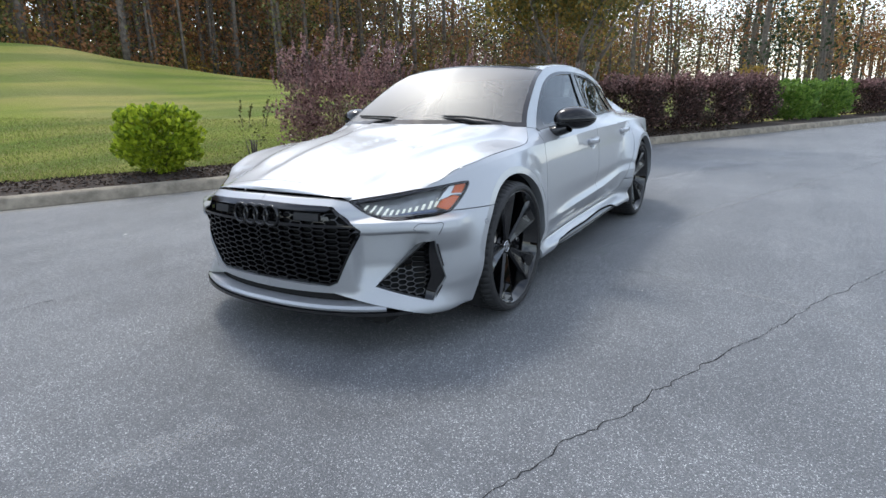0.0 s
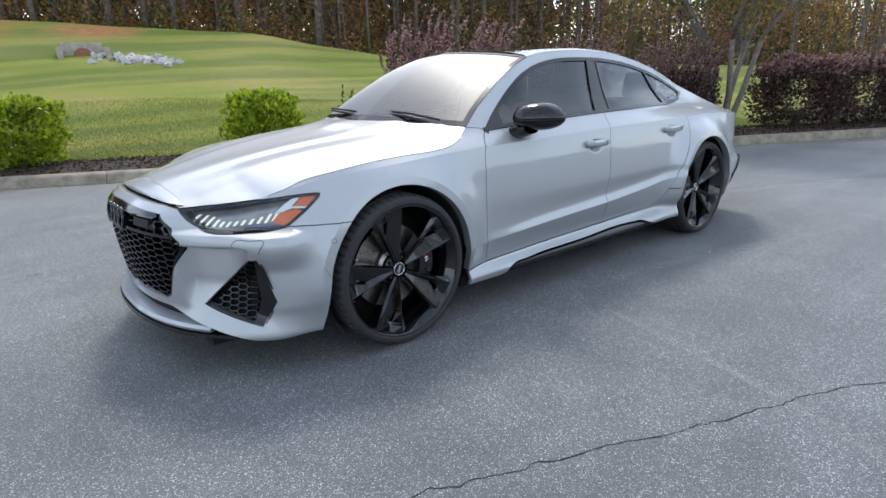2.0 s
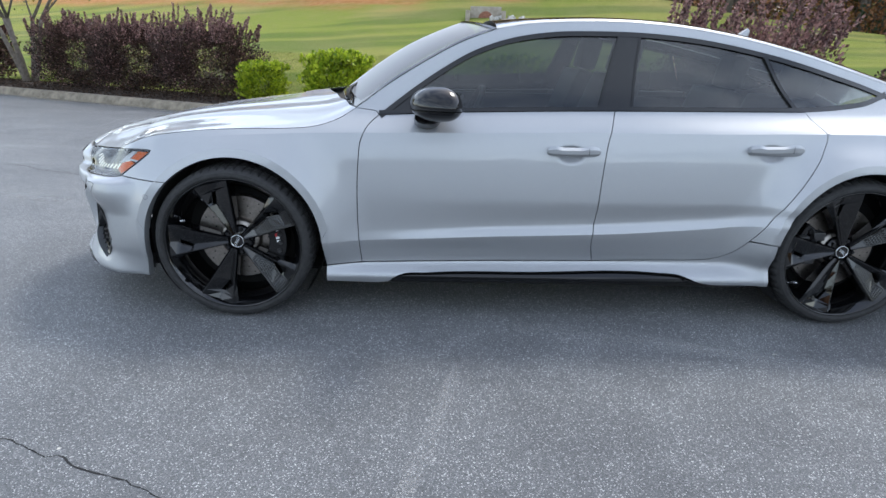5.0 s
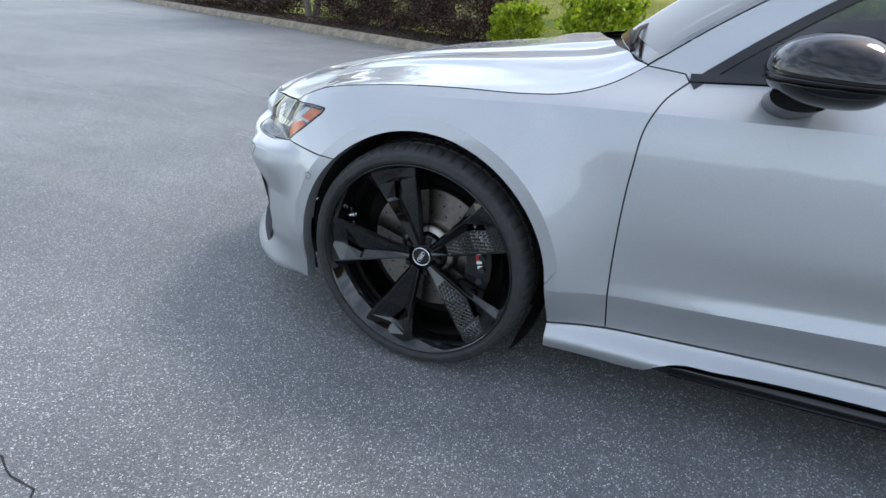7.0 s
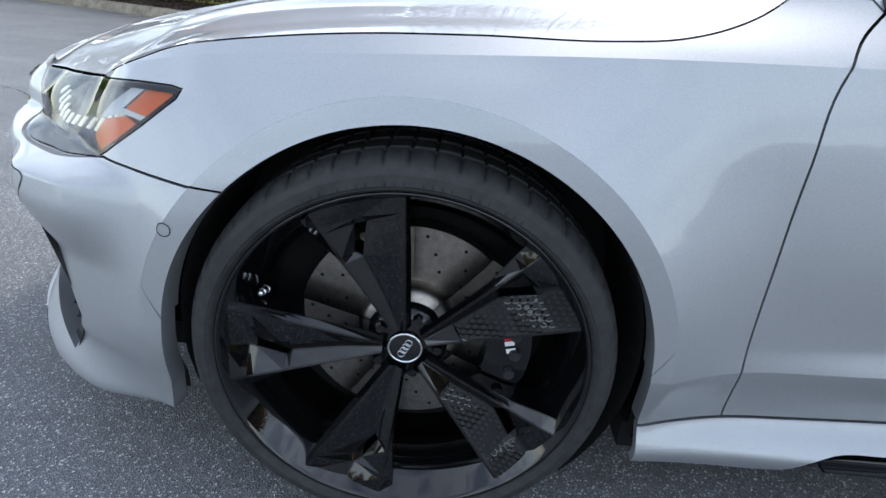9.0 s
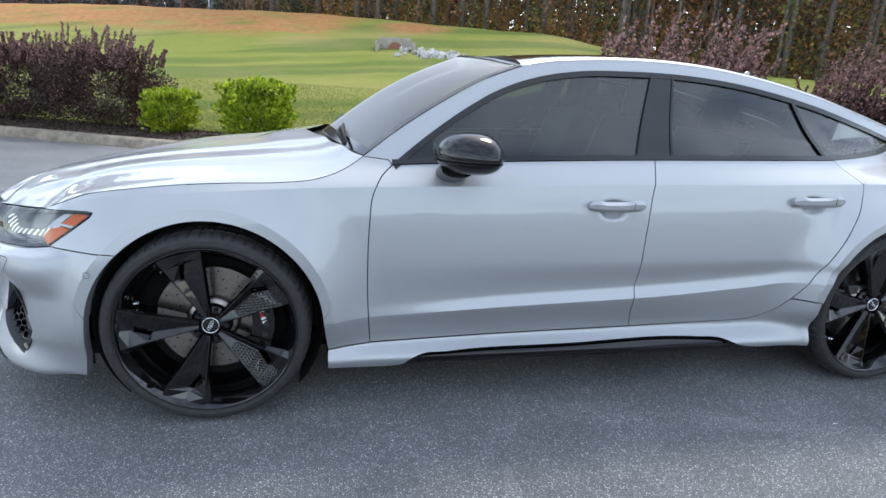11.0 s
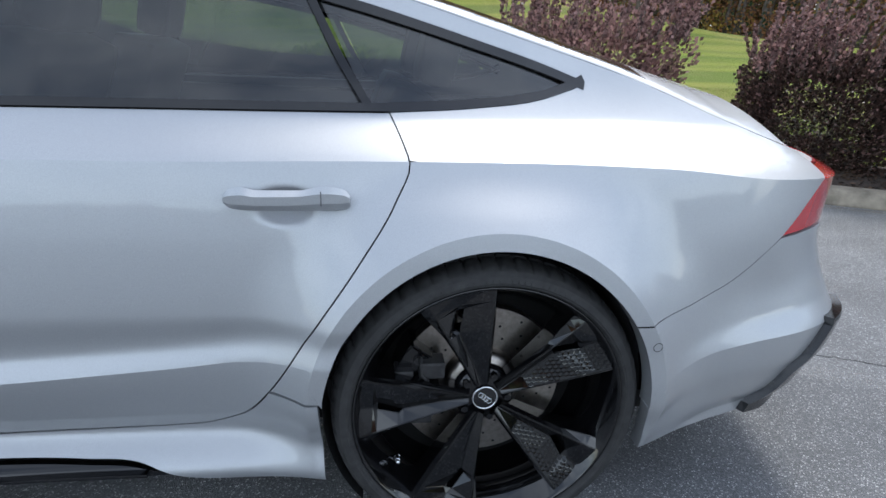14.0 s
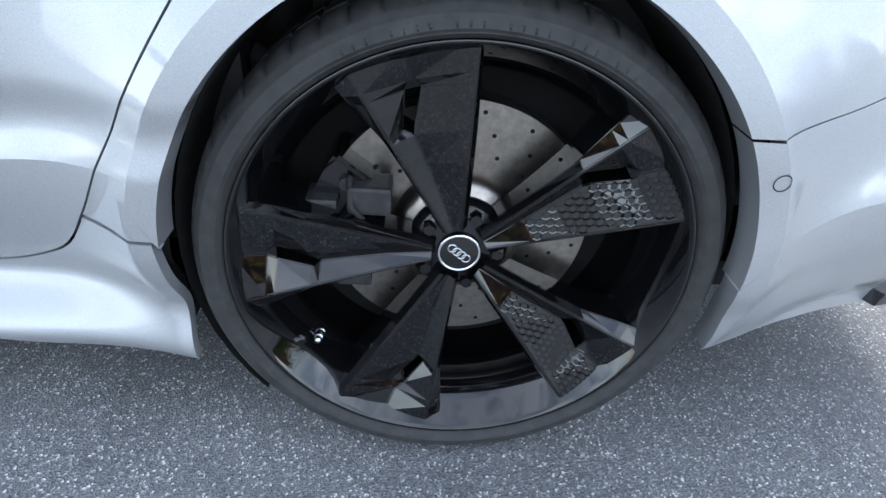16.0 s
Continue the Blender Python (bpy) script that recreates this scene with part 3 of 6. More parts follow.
def ribbon(name, pts, w0, w1, mat, parents, lift=0.006, rim=0.010, label="", step=0.02):
    """A strip beside a line on the skin, on both sides of the car: it reaches from w0 to w1 to the left of the line."""
    p = np.array(pts)
    t = np.gradient(p, axis=0)
    t /= np.linalg.norm(t, axis=1, keepdims=True) + 1e-12
    nrm = np.stack([-t[:, 1], t[:, 0]], 1)
    k = len(p)
    flat = np.concatenate([p + w0 * nrm, p + w1 * nrm])
    faces = [(i, i + 1, k + i + 1, k + i) for i in range(k - 1)]
    edge = [(i, i + 1) for i in range(k - 1)] + [(k + i + 1, k + i) for i in range(k - 1)] + [(k - 1, 2 * k - 1), (k, 0)]
    left, right = parents if isinstance(parents, tuple) else (parents, parents)
    sheet = (flat, faces, edge, np.full(len(flat), -1))
    return lay(name, sheet, mat, left, lift, rim, -1, label), lay(name, sheet, mat, right, lift, rim, 1, label)


def rungs(name, rows, mat, parent, label="", both=True, thick=0.0):
    """A sheet through rows of points on the left half, closed over the middle by its mirror image."""
    rows = np.array(rows)
    if both:
        rows = np.concatenate([rows, (rows * (1, -1, 1))[:, -2::-1]], 1)
    a, b = rows.shape[:2]
    verts = rows.reshape(-1, 3)
    faces = [(i * b + j, i * b + j + 1, (i + 1) * b + j + 1, (i + 1) * b + j) for i in range(a - 1) for j in range(b - 1)]
    me = mesh_from(name, verts, faces)
    bm = bmesh.new()
    bm.from_mesh(me)
    bmesh.ops.remove_doubles(bm, verts=bm.verts[:], dist=1e-5)
    bmesh.ops.recalc_face_normals(bm, faces=bm.faces[:])
    up = sum((f.normal * f.calc_area() for f in bm.faces), Vector())
    if up.z < 0:
        bmesh.ops.reverse_faces(bm, faces=bm.faces[:])
    if thick:
        bmesh.ops.solidify(bm, geom=bm.faces[:], thickness=thick)
    bpy.data.meshes.remove(me)
    return part(name, bm, mat, parent, label, True)


# outlines on the skin, in metres along it and up
SEAM = flow([(-0.60, 0.779), (-0.507, 0.805), (-0.43, 0.829), (-0.295, 0.855), (-0.105, 0.879), (0.08, 0.890), (0.275, 0.896), (0.37, 0.905), (0.43, 0.919), (0.495, 0.944), (0.561, 0.985)])
LAMP_TOP = flow([(-1.066, 0.728), (-0.849, 0.744), (-0.651, 0.760), (-0.480, 0.777), (-0.390, 0.781)])
LAMP_REAR = [(-0.368, 0.779), (-0.375, 0.766), (-0.440, 0.719), (-0.516, 0.669), (-0.543, 0.655)]
LAMP_LOW = flow([(-0.543, 0.655), (-0.589, 0.649), (-0.701, 0.645), (-0.858, 0.645), (-0.908, 0.650), (-0.951, 0.660), (-1.066, 0.728)])
BUMPER_SEAM = [(-0.524, 0.659), (-0.411, 0.657), (-0.330, 0.657)]
DOOR_FRONT = flow([(0.669, 0.958), (0.621, 0.915), (0.593, 0.86), (0.579, 0.75), (0.573, 0.58), (0.577, 0.405), (0.587, 0.270)])
SPLIT = flow([(1.757, 1.0), (1.722, 0.88), (1.702, 0.70), (1.694, 0.50), (1.685, 0.405), (1.710, 0.287)])
DOOR_REAR = flow([(2.697, 1.01), (2.722, 0.96), (2.736, 0.922), (2.707, 0.85), (2.635, 0.735), (2.553, 0.612), (2.493, 0.515), (2.438, 0.425), (2.375, 0.348), (2.30, 0.312), (2.19, 0.300)])
BELT = flow([(0.669, 0.958), (1.03, 0.978), (1.311, 0.988), (1.757, 1.0), (2.2, 1.006), (2.697, 1.01)])
QUARTER_LOW = flow([(2.697, 1.01), (2.907, 1.022), (3.08, 1.043), (3.18, 1.070)])
DLO_TOP = flow([(0.669, 0.960), (0.819, 1.072), (0.957, 1.165), (1.101, 1.245), (1.275, 1.305), (1.455, 1.336), (1.695, 1.347), (1.893, 1.346), (2.127, 1.331), (2.517, 1.270), (2.895, 1.180), (3.14, 1.112), (3.215, 1.087)])
APILLAR = flow([(0.561, 0.985), (0.711, 1.092), (0.873, 1.192), (1.059, 1.290), (1.209, 1.345)])
RAIL = flow([(1.209, 1.345), (1.35, 1.370), (1.5, 1.383), (1.7, 1.391), (1.9, 1.389), (2.1, 1.375), (2.4, 1.332), (2.7, 1.270), (3.0, 1.195), (3.3, 1.12), (3.6, 1.045), (3.82, 0.99)])
GRILLE = [(UF, 0.335), (-1.18, 0.327), (-1.133, 0.348), (-0.998, 0.603), (-1.133, 0.709), (UF, 0.720)]
INTAKE = [(-0.698, 0.538), (-0.666, 0.544), (-0.606, 0.352), (-0.675, 0.245), (-0.950, 0.328)]
TAIL_SEAM = flow([(3.280, 0.605), (3.43, 0.622), (3.50, 0.650), (3.655, 0.757)])

car = empty("car")
tagged(car, "silver four-door sports saloon with gloss black trim, parked on asphalt", "car")

# panels
fender = clean(SEAM + [(0.655, 0.975)] + DOOR_FRONT + [(0.423, 0.264)]
               + flare_edge(0, 4, 139) + BUMPER_SEAM[::-1] + LAMP_REAR[::-1] + LAMP_TOP[::-1][:16])
fenders = panel("fender", fender, PAINT, car, rim=0.04)
flare("flare", 0, 4, 134.7, 4, 138.8, fenders)
bumper = clean([(UF, 0.285), (-1.16, 0.290), (-0.885, 0.235), (-0.70, 0.185), (-0.60, 0.180), (-0.43, 0.185), (-0.408, 0.27)] + flare_edge(0, 172, 139)
               + BUMPER_SEAM[::-1] + LAMP_LOW[1:] + [(-1.15, 0.742), (UF, 0.748)] + GRILLE[::-1])
bumpers = panel("front_bumper", bumper, PAINT, car, rim=0.04, holes=[INTAKE])
flare("flare", 0, 172, 135.3, 172, 139.4, bumpers)
fdoor = clean(DOOR_FRONT + SPLIT[::-1] + [p for p in BELT[::-1] if p[0] < 1.757])
rdoor = clean([p for p in BELT if p[0] > 1.757][::-1] + SPLIT + DOOR_REAR[::-1])
front_doors = panel("front_door", fdoor, PAINT, car, du=0.011, dz=0.006)
rear_doors = panel("rear_door", rdoor, PAINT, car, du=0.011, dz=0.006)
sill = clean([(0.423, 0.262), (0.587, 0.268)] + [(1.71, 0.285)] + [p for p in DOOR_REAR[::-1] if p[1] < 0.419] + [(2.434, 0.421), (2.546, 0.421), (2.550, 0.33), (2.558, 0.198)]
             + flow([(2.558, 0.198), (2.24, 0.200), (2.14, 0.234), (2.02, 0.242), (1.4, 0.236), (0.90, 0.228), (0.775, 0.219), (0.748, 0.208), (0.712, 0.180), (0.69, 0.176), (0.567, 0.176), (0.423, 0.186)]))
panel("sill", sill, PAINT, car, rim=0.02)
blade = clean(flow([(0.716, 0.182), (0.752, 0.206), (0.78, 0.216), (0.90, 0.225), (1.4, 0.233), (2.02, 0.238), (2.13, 0.230), (2.235, 0.196)]) + flow([(2.235, 0.194), (1.93, 0.182), (1.4, 0.176), (0.88, 0.172), (0.716, 0.178)]))
panel("sill_blade", blade, GLOSS_BLACK, car, dz=0.01, lift=-0.012, label="gloss black sill blade")
ribbon("blade_edge", flow([(0.78, 0.196), (0.95, 0.196), (1.4, 0.200), (2.0, 0.212), (2.16, 0.212)]), -0.003, 0.003, GLOSS_BLACK, car, lift=0.004, rim=0.02)
side = clean(APILLAR + RAIL + [(3.92, 0.945), (3.87, 0.918), (3.80, 0.885), (3.73, 0.824), (3.655, 0.757)] + TAIL_SEAM[::-1]
             + flare_edge(1, 32, 174) + [(2.546, 0.423), (2.438, 0.425)] + [p for p in DOOR_REAR[::-1] if p[1] > 0.433] + QUARTER_LOW + [(3.215, 1.087)] + DLO_TOP[::-1] + [(0.655, 0.975)])
frames = panel("side_frame", side, PAINT, car, gap=0.0012)
flare("flare", 1, 35.3, 174, 32.0, 174, frames)
rear_bumper = clean(TAIL_SEAM + [(3.80, 0.764), (UR, 0.775), (UR, 0.30), (3.95, 0.25), (3.80, 0.228), (3.52, 0.232), (3.31, 0.245), (3.305, 0.33)] + flare_edge(1, 2, 32))
flare("flare", 1, 2, 34.7, 2, 31.4, panel("rear_bumper", rear_bumper, PAINT, car, gap=0.0008, rim=0.04))
panel("tail_lamp", [(3.659, 0.760), (3.732, 0.825), (3.802, 0.886), (3.872, 0.918), (UR, 0.925), (UR, 0.778), (3.80, 0.767)], TAIL_RED, car, lift=-0.003, label="red wraparound tail lamp")
panel("rear_vane", [(3.71, 0.232), (3.775, 0.32), (3.865, 0.515), (4.05, 0.515), (4.08, 0.28), (3.93, 0.236), (3.80, 0.222)], BLACK_TRIM, car, lift=0.022, rim=0.05, label="gloss black corner vane")

# window surround, glass and pillars
panel("pillar_trim", [(1.680, 1.004), (1.835, 1.010), (1.890, 1.332), (1.792, 1.336)], BLACK_TRIM, car, lift=-0.001, label="black pillar trim")
panel("mirror_sail", [(0.70, 0.974), (0.83, 0.980), (0.835, 1.062), (0.80, 1.045)], BLACK_TRIM, car, lift=-0.003)
ribbon("window_trim", DLO_TOP, -0.021, 0.0, BLACK_TRIM, car, lift=0.001)
ribbon("belt_trim", BELT, 0.0, 0.017, BLACK_TRIM, car, lift=0.004)
ribbon("quarter_trim", QUARTER_LOW + [(3.215, 1.087)], 0.0, 0.020, BLACK_TRIM, car, lift=0.001)
ribbon("pane_divider", flow([(2.652, 1.018), (2.58, 1.13), (2.515, 1.255)]), -0.009, 0.009, GLOSS_BLACK, car, lift=0.002)
ribbon("pillar_bead", flow([(1.835, 1.010), (1.860, 1.17), (1.889, 1.332)]), -0.006, 0.004, GLOSS_BLACK, car, lift=0.003)
ribbon("pillar_bead", flow([(1.680, 1.004), (1.735, 1.17), (1.792, 1.336)]), -0.004, 0.006, GLOSS_BLACK, car, lift=0.003)
TOPS = [p for p in DLO_TOP]


def under(lo, hi, drop=0.012):
    return [(a, b - drop) for a, b in TOPS if lo <= a <= hi]


fglass = clean([(0.72, 0.976), (1.03, 0.988), (1.311, 0.998), (1.69, 1.006), (1.795, 1.33)] + under(0.75, 1.78)[::-1])
rglass = clean([(1.83, 1.008), (2.2, 1.014), (2.655, 1.018), (2.515, 1.262)] + under(1.89, 2.50)[::-1])
qglass = clean([(2.655, 1.018), (2.907, 1.034), (3.08, 1.055), (3.15, 1.074)] + under(2.52, 3.12)[::-1])
for g in (fglass, rglass, qglass):
    panes = panel("side_window", g, SIDE_GLASS, car, du=0.06, dz=0.05, lift=-0.007, gap=0, rim=0, label="dark tinted side window")

# roof, screen, hood and tail in rungs from side to side
roof_mid = glide([1.10, 1.2, 1.5, 1.75, 2.0, 2.3, 2.6, 2.9, 3.2, 3.5, 3.75, 3.95], [1.388, 1.400, 1.420, 1.426, 1.422, 1.398, 1.350, 1.285, 1.21, 1.135, 1.075, 1.035])


def roof_rows(pts, t0, t1, n):
    p, nn = skin([a for a, b in pts], [b for a, b in pts])
    q, _ = skin([a for a, b in pts], [b - 0.012 for a, b in pts])
    rows = []
    for e, f in zip(p, q):
        d = (e - f) / np.linalg.norm(e - f)
        c = np.array([e[0], 0.0, float(roof_mid(e[0]))])
        b1 = e + d * 0.035
        b2 = np.array([e[0], e[1] * 0.55, c[2] - 0.004])
        t = np.linspace(t0, t1, n)[:, None]
        rows.append((1 - t) ** 3 * e + 3 * t * (1 - t) ** 2 * b1 + 3 * t * t * (1 - t) * b2 + t ** 3 * c)
    return rows


rail_front = RAIL + [(3.88, 0.966), (3.92, 0.947)]
for k in (-1, 1):
    rows = np.array(roof_rows(rail_front, 0.0, 0.17, 7)) * (1, -k, 1)
    rungs("roof_rail", rows, PAINT, car, both=False)
rungs("roof_panel", roof_rows([p for p in RAIL if p[0] < 2.42], 0.172, 1.0, 18), ROOF_GLASS, car, "glossy black roof")
rungs("rear_window", roof_rows([p for p in RAIL if 2.42 <= p[0] < 3.45], 0.172, 1.0, 18), ROOF_GLASS, car, "dark sloping rear window")
rungs("tailgate", roof_rows([p for p in RAIL if p[0] > 3.42] + [(3.88, 0.966), (3.92, 0.947)], 0.17, 1.0, 18), PAINT, car)

screen_rows = []
edge_p, _ = skin([a for a, b in APILLAR], [b for a, b in APILLAR])
for i, e in enumerate(edge_p):
    f = i / (len(edge_p) - 1)
    c = np.array([0.40 + (1.08 - 0.40) * f, 0.0, 1.005 + (1.394 - 1.005) * f + 0.045 * math.sin(math.pi * f)])
    t = np.linspace(0, 1, 16)[:, None]
    b1 = e + (c - e) * np.array([0.55, 0.30, 0.75])
    screen_rows.append((1 - t) ** 2 * e + 2 * t * (1 - t) * b1 + t ** 2 * c)
screen_rows = np.array(screen_rows)
rungs("windscreen", screen_rows[:, 1:], SCREEN_GLASS, car, "raked windscreen reflecting the clouds")
rungs("windscreen_band", screen_rows[:3] + (0, 0, 0.004), BLACK_TRIM, car)
for k in (-1, 1):
    rungs("windscreen_edge", (screen_rows[:, :2] + (0, 0, 0.003)) * (1, -k, 1), BLACK_TRIM, car, both=False)
rungs("header_band", screen_rows[-2:] + (0, 0, 0.004), BLACK_TRIM, car)

hood_mid = glide([-0.95, -0.88, -0.8, -0.6, -0.4, -0.2, 0.0, 0.2, 0.4, 0.6], [0.742, 0.776, 0.803, 0.853, 0.894, 0.927, 0.955, 0.981, 1.004, 1.02])
front_edge = flow([(UF, 0.757), (-1.35, 0.757), (-1.16, 0.750), (-1.05, 0.742)])
hood_edge = clean(front_edge + [(a, b + 0.004) for a, b in LAMP_TOP if a < -0.62] + [(a, b + 0.0005) for a, b in SEAM])
hp, _ = skin([a for a, b in hood_edge], [b for a, b in hood_edge])
hood_rows = []
for e in hp:
    t = np.linspace(0, 1, 60)
    y = e[1] * (1 - t)
    x = np.full_like(t, e[0]) - 0.24 * ease(e[0], 0.0, 0.56) * t ** 0.8
    crown = 1 - (1 - t) ** 2.0
    mid = max(float(hood_mid(e[0])), e[2])
    z = e[2] + (mid - e[2]) * crown
    w = np.abs(y)
    k = np.clip((e[0] + 0.9) / 1.4, 0, 1)
    c1, c2 = 0.36 + 0.24 * k, 0.13 + 0.22 * k
    fade = ease(e[0], -0.90, -0.6) * ease(t, 0.02, 0.16)
    z = z + fade * (0.011 * np.exp(-((w - c1) / 0.045) ** 2) * (w > c1) + 0.011 * np.exp(-((w - c1) / 0.12) ** 2) * (w <= c1) - 0.005)
    z = z + fade * (0.008 * np.exp(-((w - c2) / 0.040) ** 2) * (w > c2) + 0.008 * np.exp(-((w - c2) / 0.11) ** 2) * (w <= c2))
    hood_rows.append(np.stack([x, y, z], 1))
rungs("hood", hood_rows, PAINT, car)
cowl_rows = []
for j in range(0, 60, 3):
    a = hood_rows[-1][j]
    cowl_rows.append([a + (-0.02, 0, -0.030), a + (0.05, 0, -0.060), a + (0.16, 0, -0.050)])
rungs("cowl", np.array(cowl_rows).transpose(1, 0, 2), MATT_BLACK, car)
# shelf that closes the tail above the lamps
us = np.linspace(3.50, UR, 60)
edge_p = skin(us, np.full(60, 0.921), -0.006)[0]
bm = bmesh.new()
bm.faces.new([bm.verts.new(p) for p in edge_p] + [bm.verts.new(p * (1, -1, 1)) for p in edge_p[-2::-1]])
bmesh.ops.triangulate(bm, faces=bm.faces[:])
bmesh.ops.solidify(bm, geom=bm.faces[:], thickness=0.008)
part("tail_shelf", bm, PAINT, car)
# dark shell behind the panel gaps
shell_poly = clean([(UF, 0.20), (-0.43, 0.19)] + arch(0, 176, 4, 0.008) + [(0.44, 0.20), (2.515, 0.215)] + arch(1, 176, 4, 0.008) + [(3.33, 0.28), (UR, 0.34), (UR, 0.90), (3.8, 0.93), (3.3, 1.0), (2.7, 1.0), (1.7, 0.985), (0.7, 0.955), (0.40, 0.89), (0.0, 0.87), (-0.4, 0.81), (-0.62, 0.765), (-1.06, 0.72), (UF, 0.73)])
panel("inner_shell", shell_poly, SHELL, car, du=0.06, dz=0.03, lift=-0.045, gap=0, rim=0)
bm = bmesh.new()
box(bm, (-0.82, -0.62, 0.15), (3.75, 0.62, 0.21))
box(bm, (0.42, -0.84, 0.16), (2.5, 0.84, 0.22))
part("underbody", bm, SHELL, car)


# ---- wheels ----
def polar(r, a):
    return r * math.cos(radians(a)), r * math.sin(radians(a))


def face_depth(r):
    return -0.003 - 0.178 * (r - 0.040)


def turned(pts, angle):
    c, s = math.cos(radians(angle)), math.sin(radians(angle))
    return [(x * c - z * s, x * s + z * c, *d) for x, z, *d in pts]


# one spoke: flank, ridge, ridge, slot, slot, ridge, ridge and flank at eight distances from the hub
SPOKE_R = (0.040, 0.100, 0.150, 0.196, 0.207, 0.256, 0.268, 0.307)
VALLEY = ((0.000, 0.006, 0.013, 0.020, 0.031, 0.017, 0.008, 0.004), (0.000, 0.006, 0.013, 0.020, 0.017, -0.003, 0.004, 0.002))
VALLEY_DEPTH = (0.003, -0.005, -0.010, -0.013, -0.014, -0.017, -0.013, -0.004)


def spoke_lines():
    """Rows of (height across, stand-out) along a forked spoke."""
    r = np.array(SPOKE_R)
    up, low = 0.010 + (r - 0.040) * 0.240, -0.010 - (r - 0.040) * 0.262
    wide = ease(r, 0.17, 0.31)
    land, foot = np.full(8, 0.008), np.full(8, -0.004)
    land[-1] = 0.006
    return [(up + 0.008 + 0.020 * wide, foot), (up + 0.0018, land), (up - 0.0018, land), (np.array(VALLEY[0]), np.array(VALLEY_DEPTH)),
            (np.array(VALLEY[1]), np.array(VALLEY_DEPTH)), (low + 0.0018, land), (low - 0.0018, land), (low - 0.010 + 0.003 * wide, foot)]


SPOKE_ROWS = spoke_lines()


def spoke_bm(angle):
    bm = bmesh.new()
    rows, backs = [], []
    for across, out in SPOKE_ROWS:
        pts = turned(list(zip(SPOKE_R, across)), angle)
        rows.append([bm.verts.new((x, face_depth(r) - o, z)) for (x, z), r, o in zip(pts, SPOKE_R, out)])
        backs.append([bm.verts.new((x, 0.030, z)) for x, z in pts])
    n = len(SPOKE_R)
    slot = (3, 4)
    for a in range(7):
        for i in range(n - 1):
            if a == 3 and (i < 3 or i in slot):
                continue
            bm.faces.new((rows[a][i], rows[a][i + 1], rows[a + 1][i + 1], rows[a + 1][i]))
            if a == 3:
                bm.faces.new((backs[a][i], backs[a][i + 1], backs[a + 1][i + 1], backs[a + 1][i]))
    for a in (0, 7):
        for i in range(n - 1):
            bm.faces.new((rows[a][i], rows[a][i + 1], backs[a][i + 1], backs[a][i]))
    for a in (3, 4):
        for i in slot:
            bm.faces.new((rows[a][i], rows[a][i + 1], backs[a][i + 1], backs[a][i]))
    bm.faces.new((rows[3][5], rows[4][5], backs[4][5], backs[3][5]))
    bmesh.ops.remove_doubles(bm, verts=bm.verts[:], dist=1e-6)
    bmesh.ops.recalc_face_normals(bm, faces=bm.faces[:])
    ridge = [e for e in bm.edges if len(e.link_faces) == 2 and e.calc_face_angle(0) > 0.2 and max(v.co.y for v in e.verts) < 0.02]
    bmesh.ops.bevel(bm, geom=ridge, offset=0.0011, segments=2, affect="EDGES")
    return bm


def flank_at(r, z):
    """Depth of the spoke's broad flank, which carries the honeycomb."""
    a, oa = [float(np.interp(r, SPOKE_R, q)) for q in SPOKE_ROWS[4]]
    b, ob = [float(np.interp(r, SPOKE_R, q)) for q in SPOKE_ROWS[5]]
    return face_depth(r) - (oa + (ob - oa) * (a - z) / (a - b)), a, b


def honeycomb_bm(angle):
    """A raised web of long six-sided cells on the broad flank of a spoke."""
    bm = bmesh.new()
    big, tall = 0.0080, 0.74
    for i in range(16):
        for j in range(-10, 6):
            r, z = 0.112 + 1.5 * big * i, (j + 0.5 * (i % 2)) * math.sqrt(3) * big * tall
            d, a, b = flank_at(r, z)
            if not b + 0.006 < z < a - 0.005 or r > 0.292:
                continue
            rings = []
            for size, lift in ((0.99, 0.0014), (0.66, 0.0012), (0.60, -0.0004)):
                ring = []
                for k in range(6):
                    p, q = r + size * big * math.cos(k * math.pi / 3), z + size * big * tall * math.sin(k * math.pi / 3)
                    (x, w), = turned([(p, q)], angle)
                    ring.append(bm.verts.new((x, flank_at(p, q)[0] - lift, w)))
                rings.append(ring)
            for p, q in zip(rings, rings[1:]):
                for k in range(6):
                    bm.faces.new((p[k], p[(k + 1) % 6], q[(k + 1) % 6], q[k]))
    return bm


def comb_bed_bm(angle):
    """The matt ground between the web's cells."""
    bm = bmesh.new()
    rows = []
    for r in np.linspace(0.104, 0.296, 14):
        d, a, b = flank_at(r, 0.0)
        pair = []
        for z in (a - 0.002, b + 0.002):
            (x, w), = turned([(r, z)], angle)
            pair.append(bm.verts.new((x, flank_at(r, z)[0] - 0.0005, w)))
        rows.append(pair)
    for p, q in zip(rows, rows[1:]):
        bm.faces.new((p[0], q[0], q[1], p[1]))
    return bm


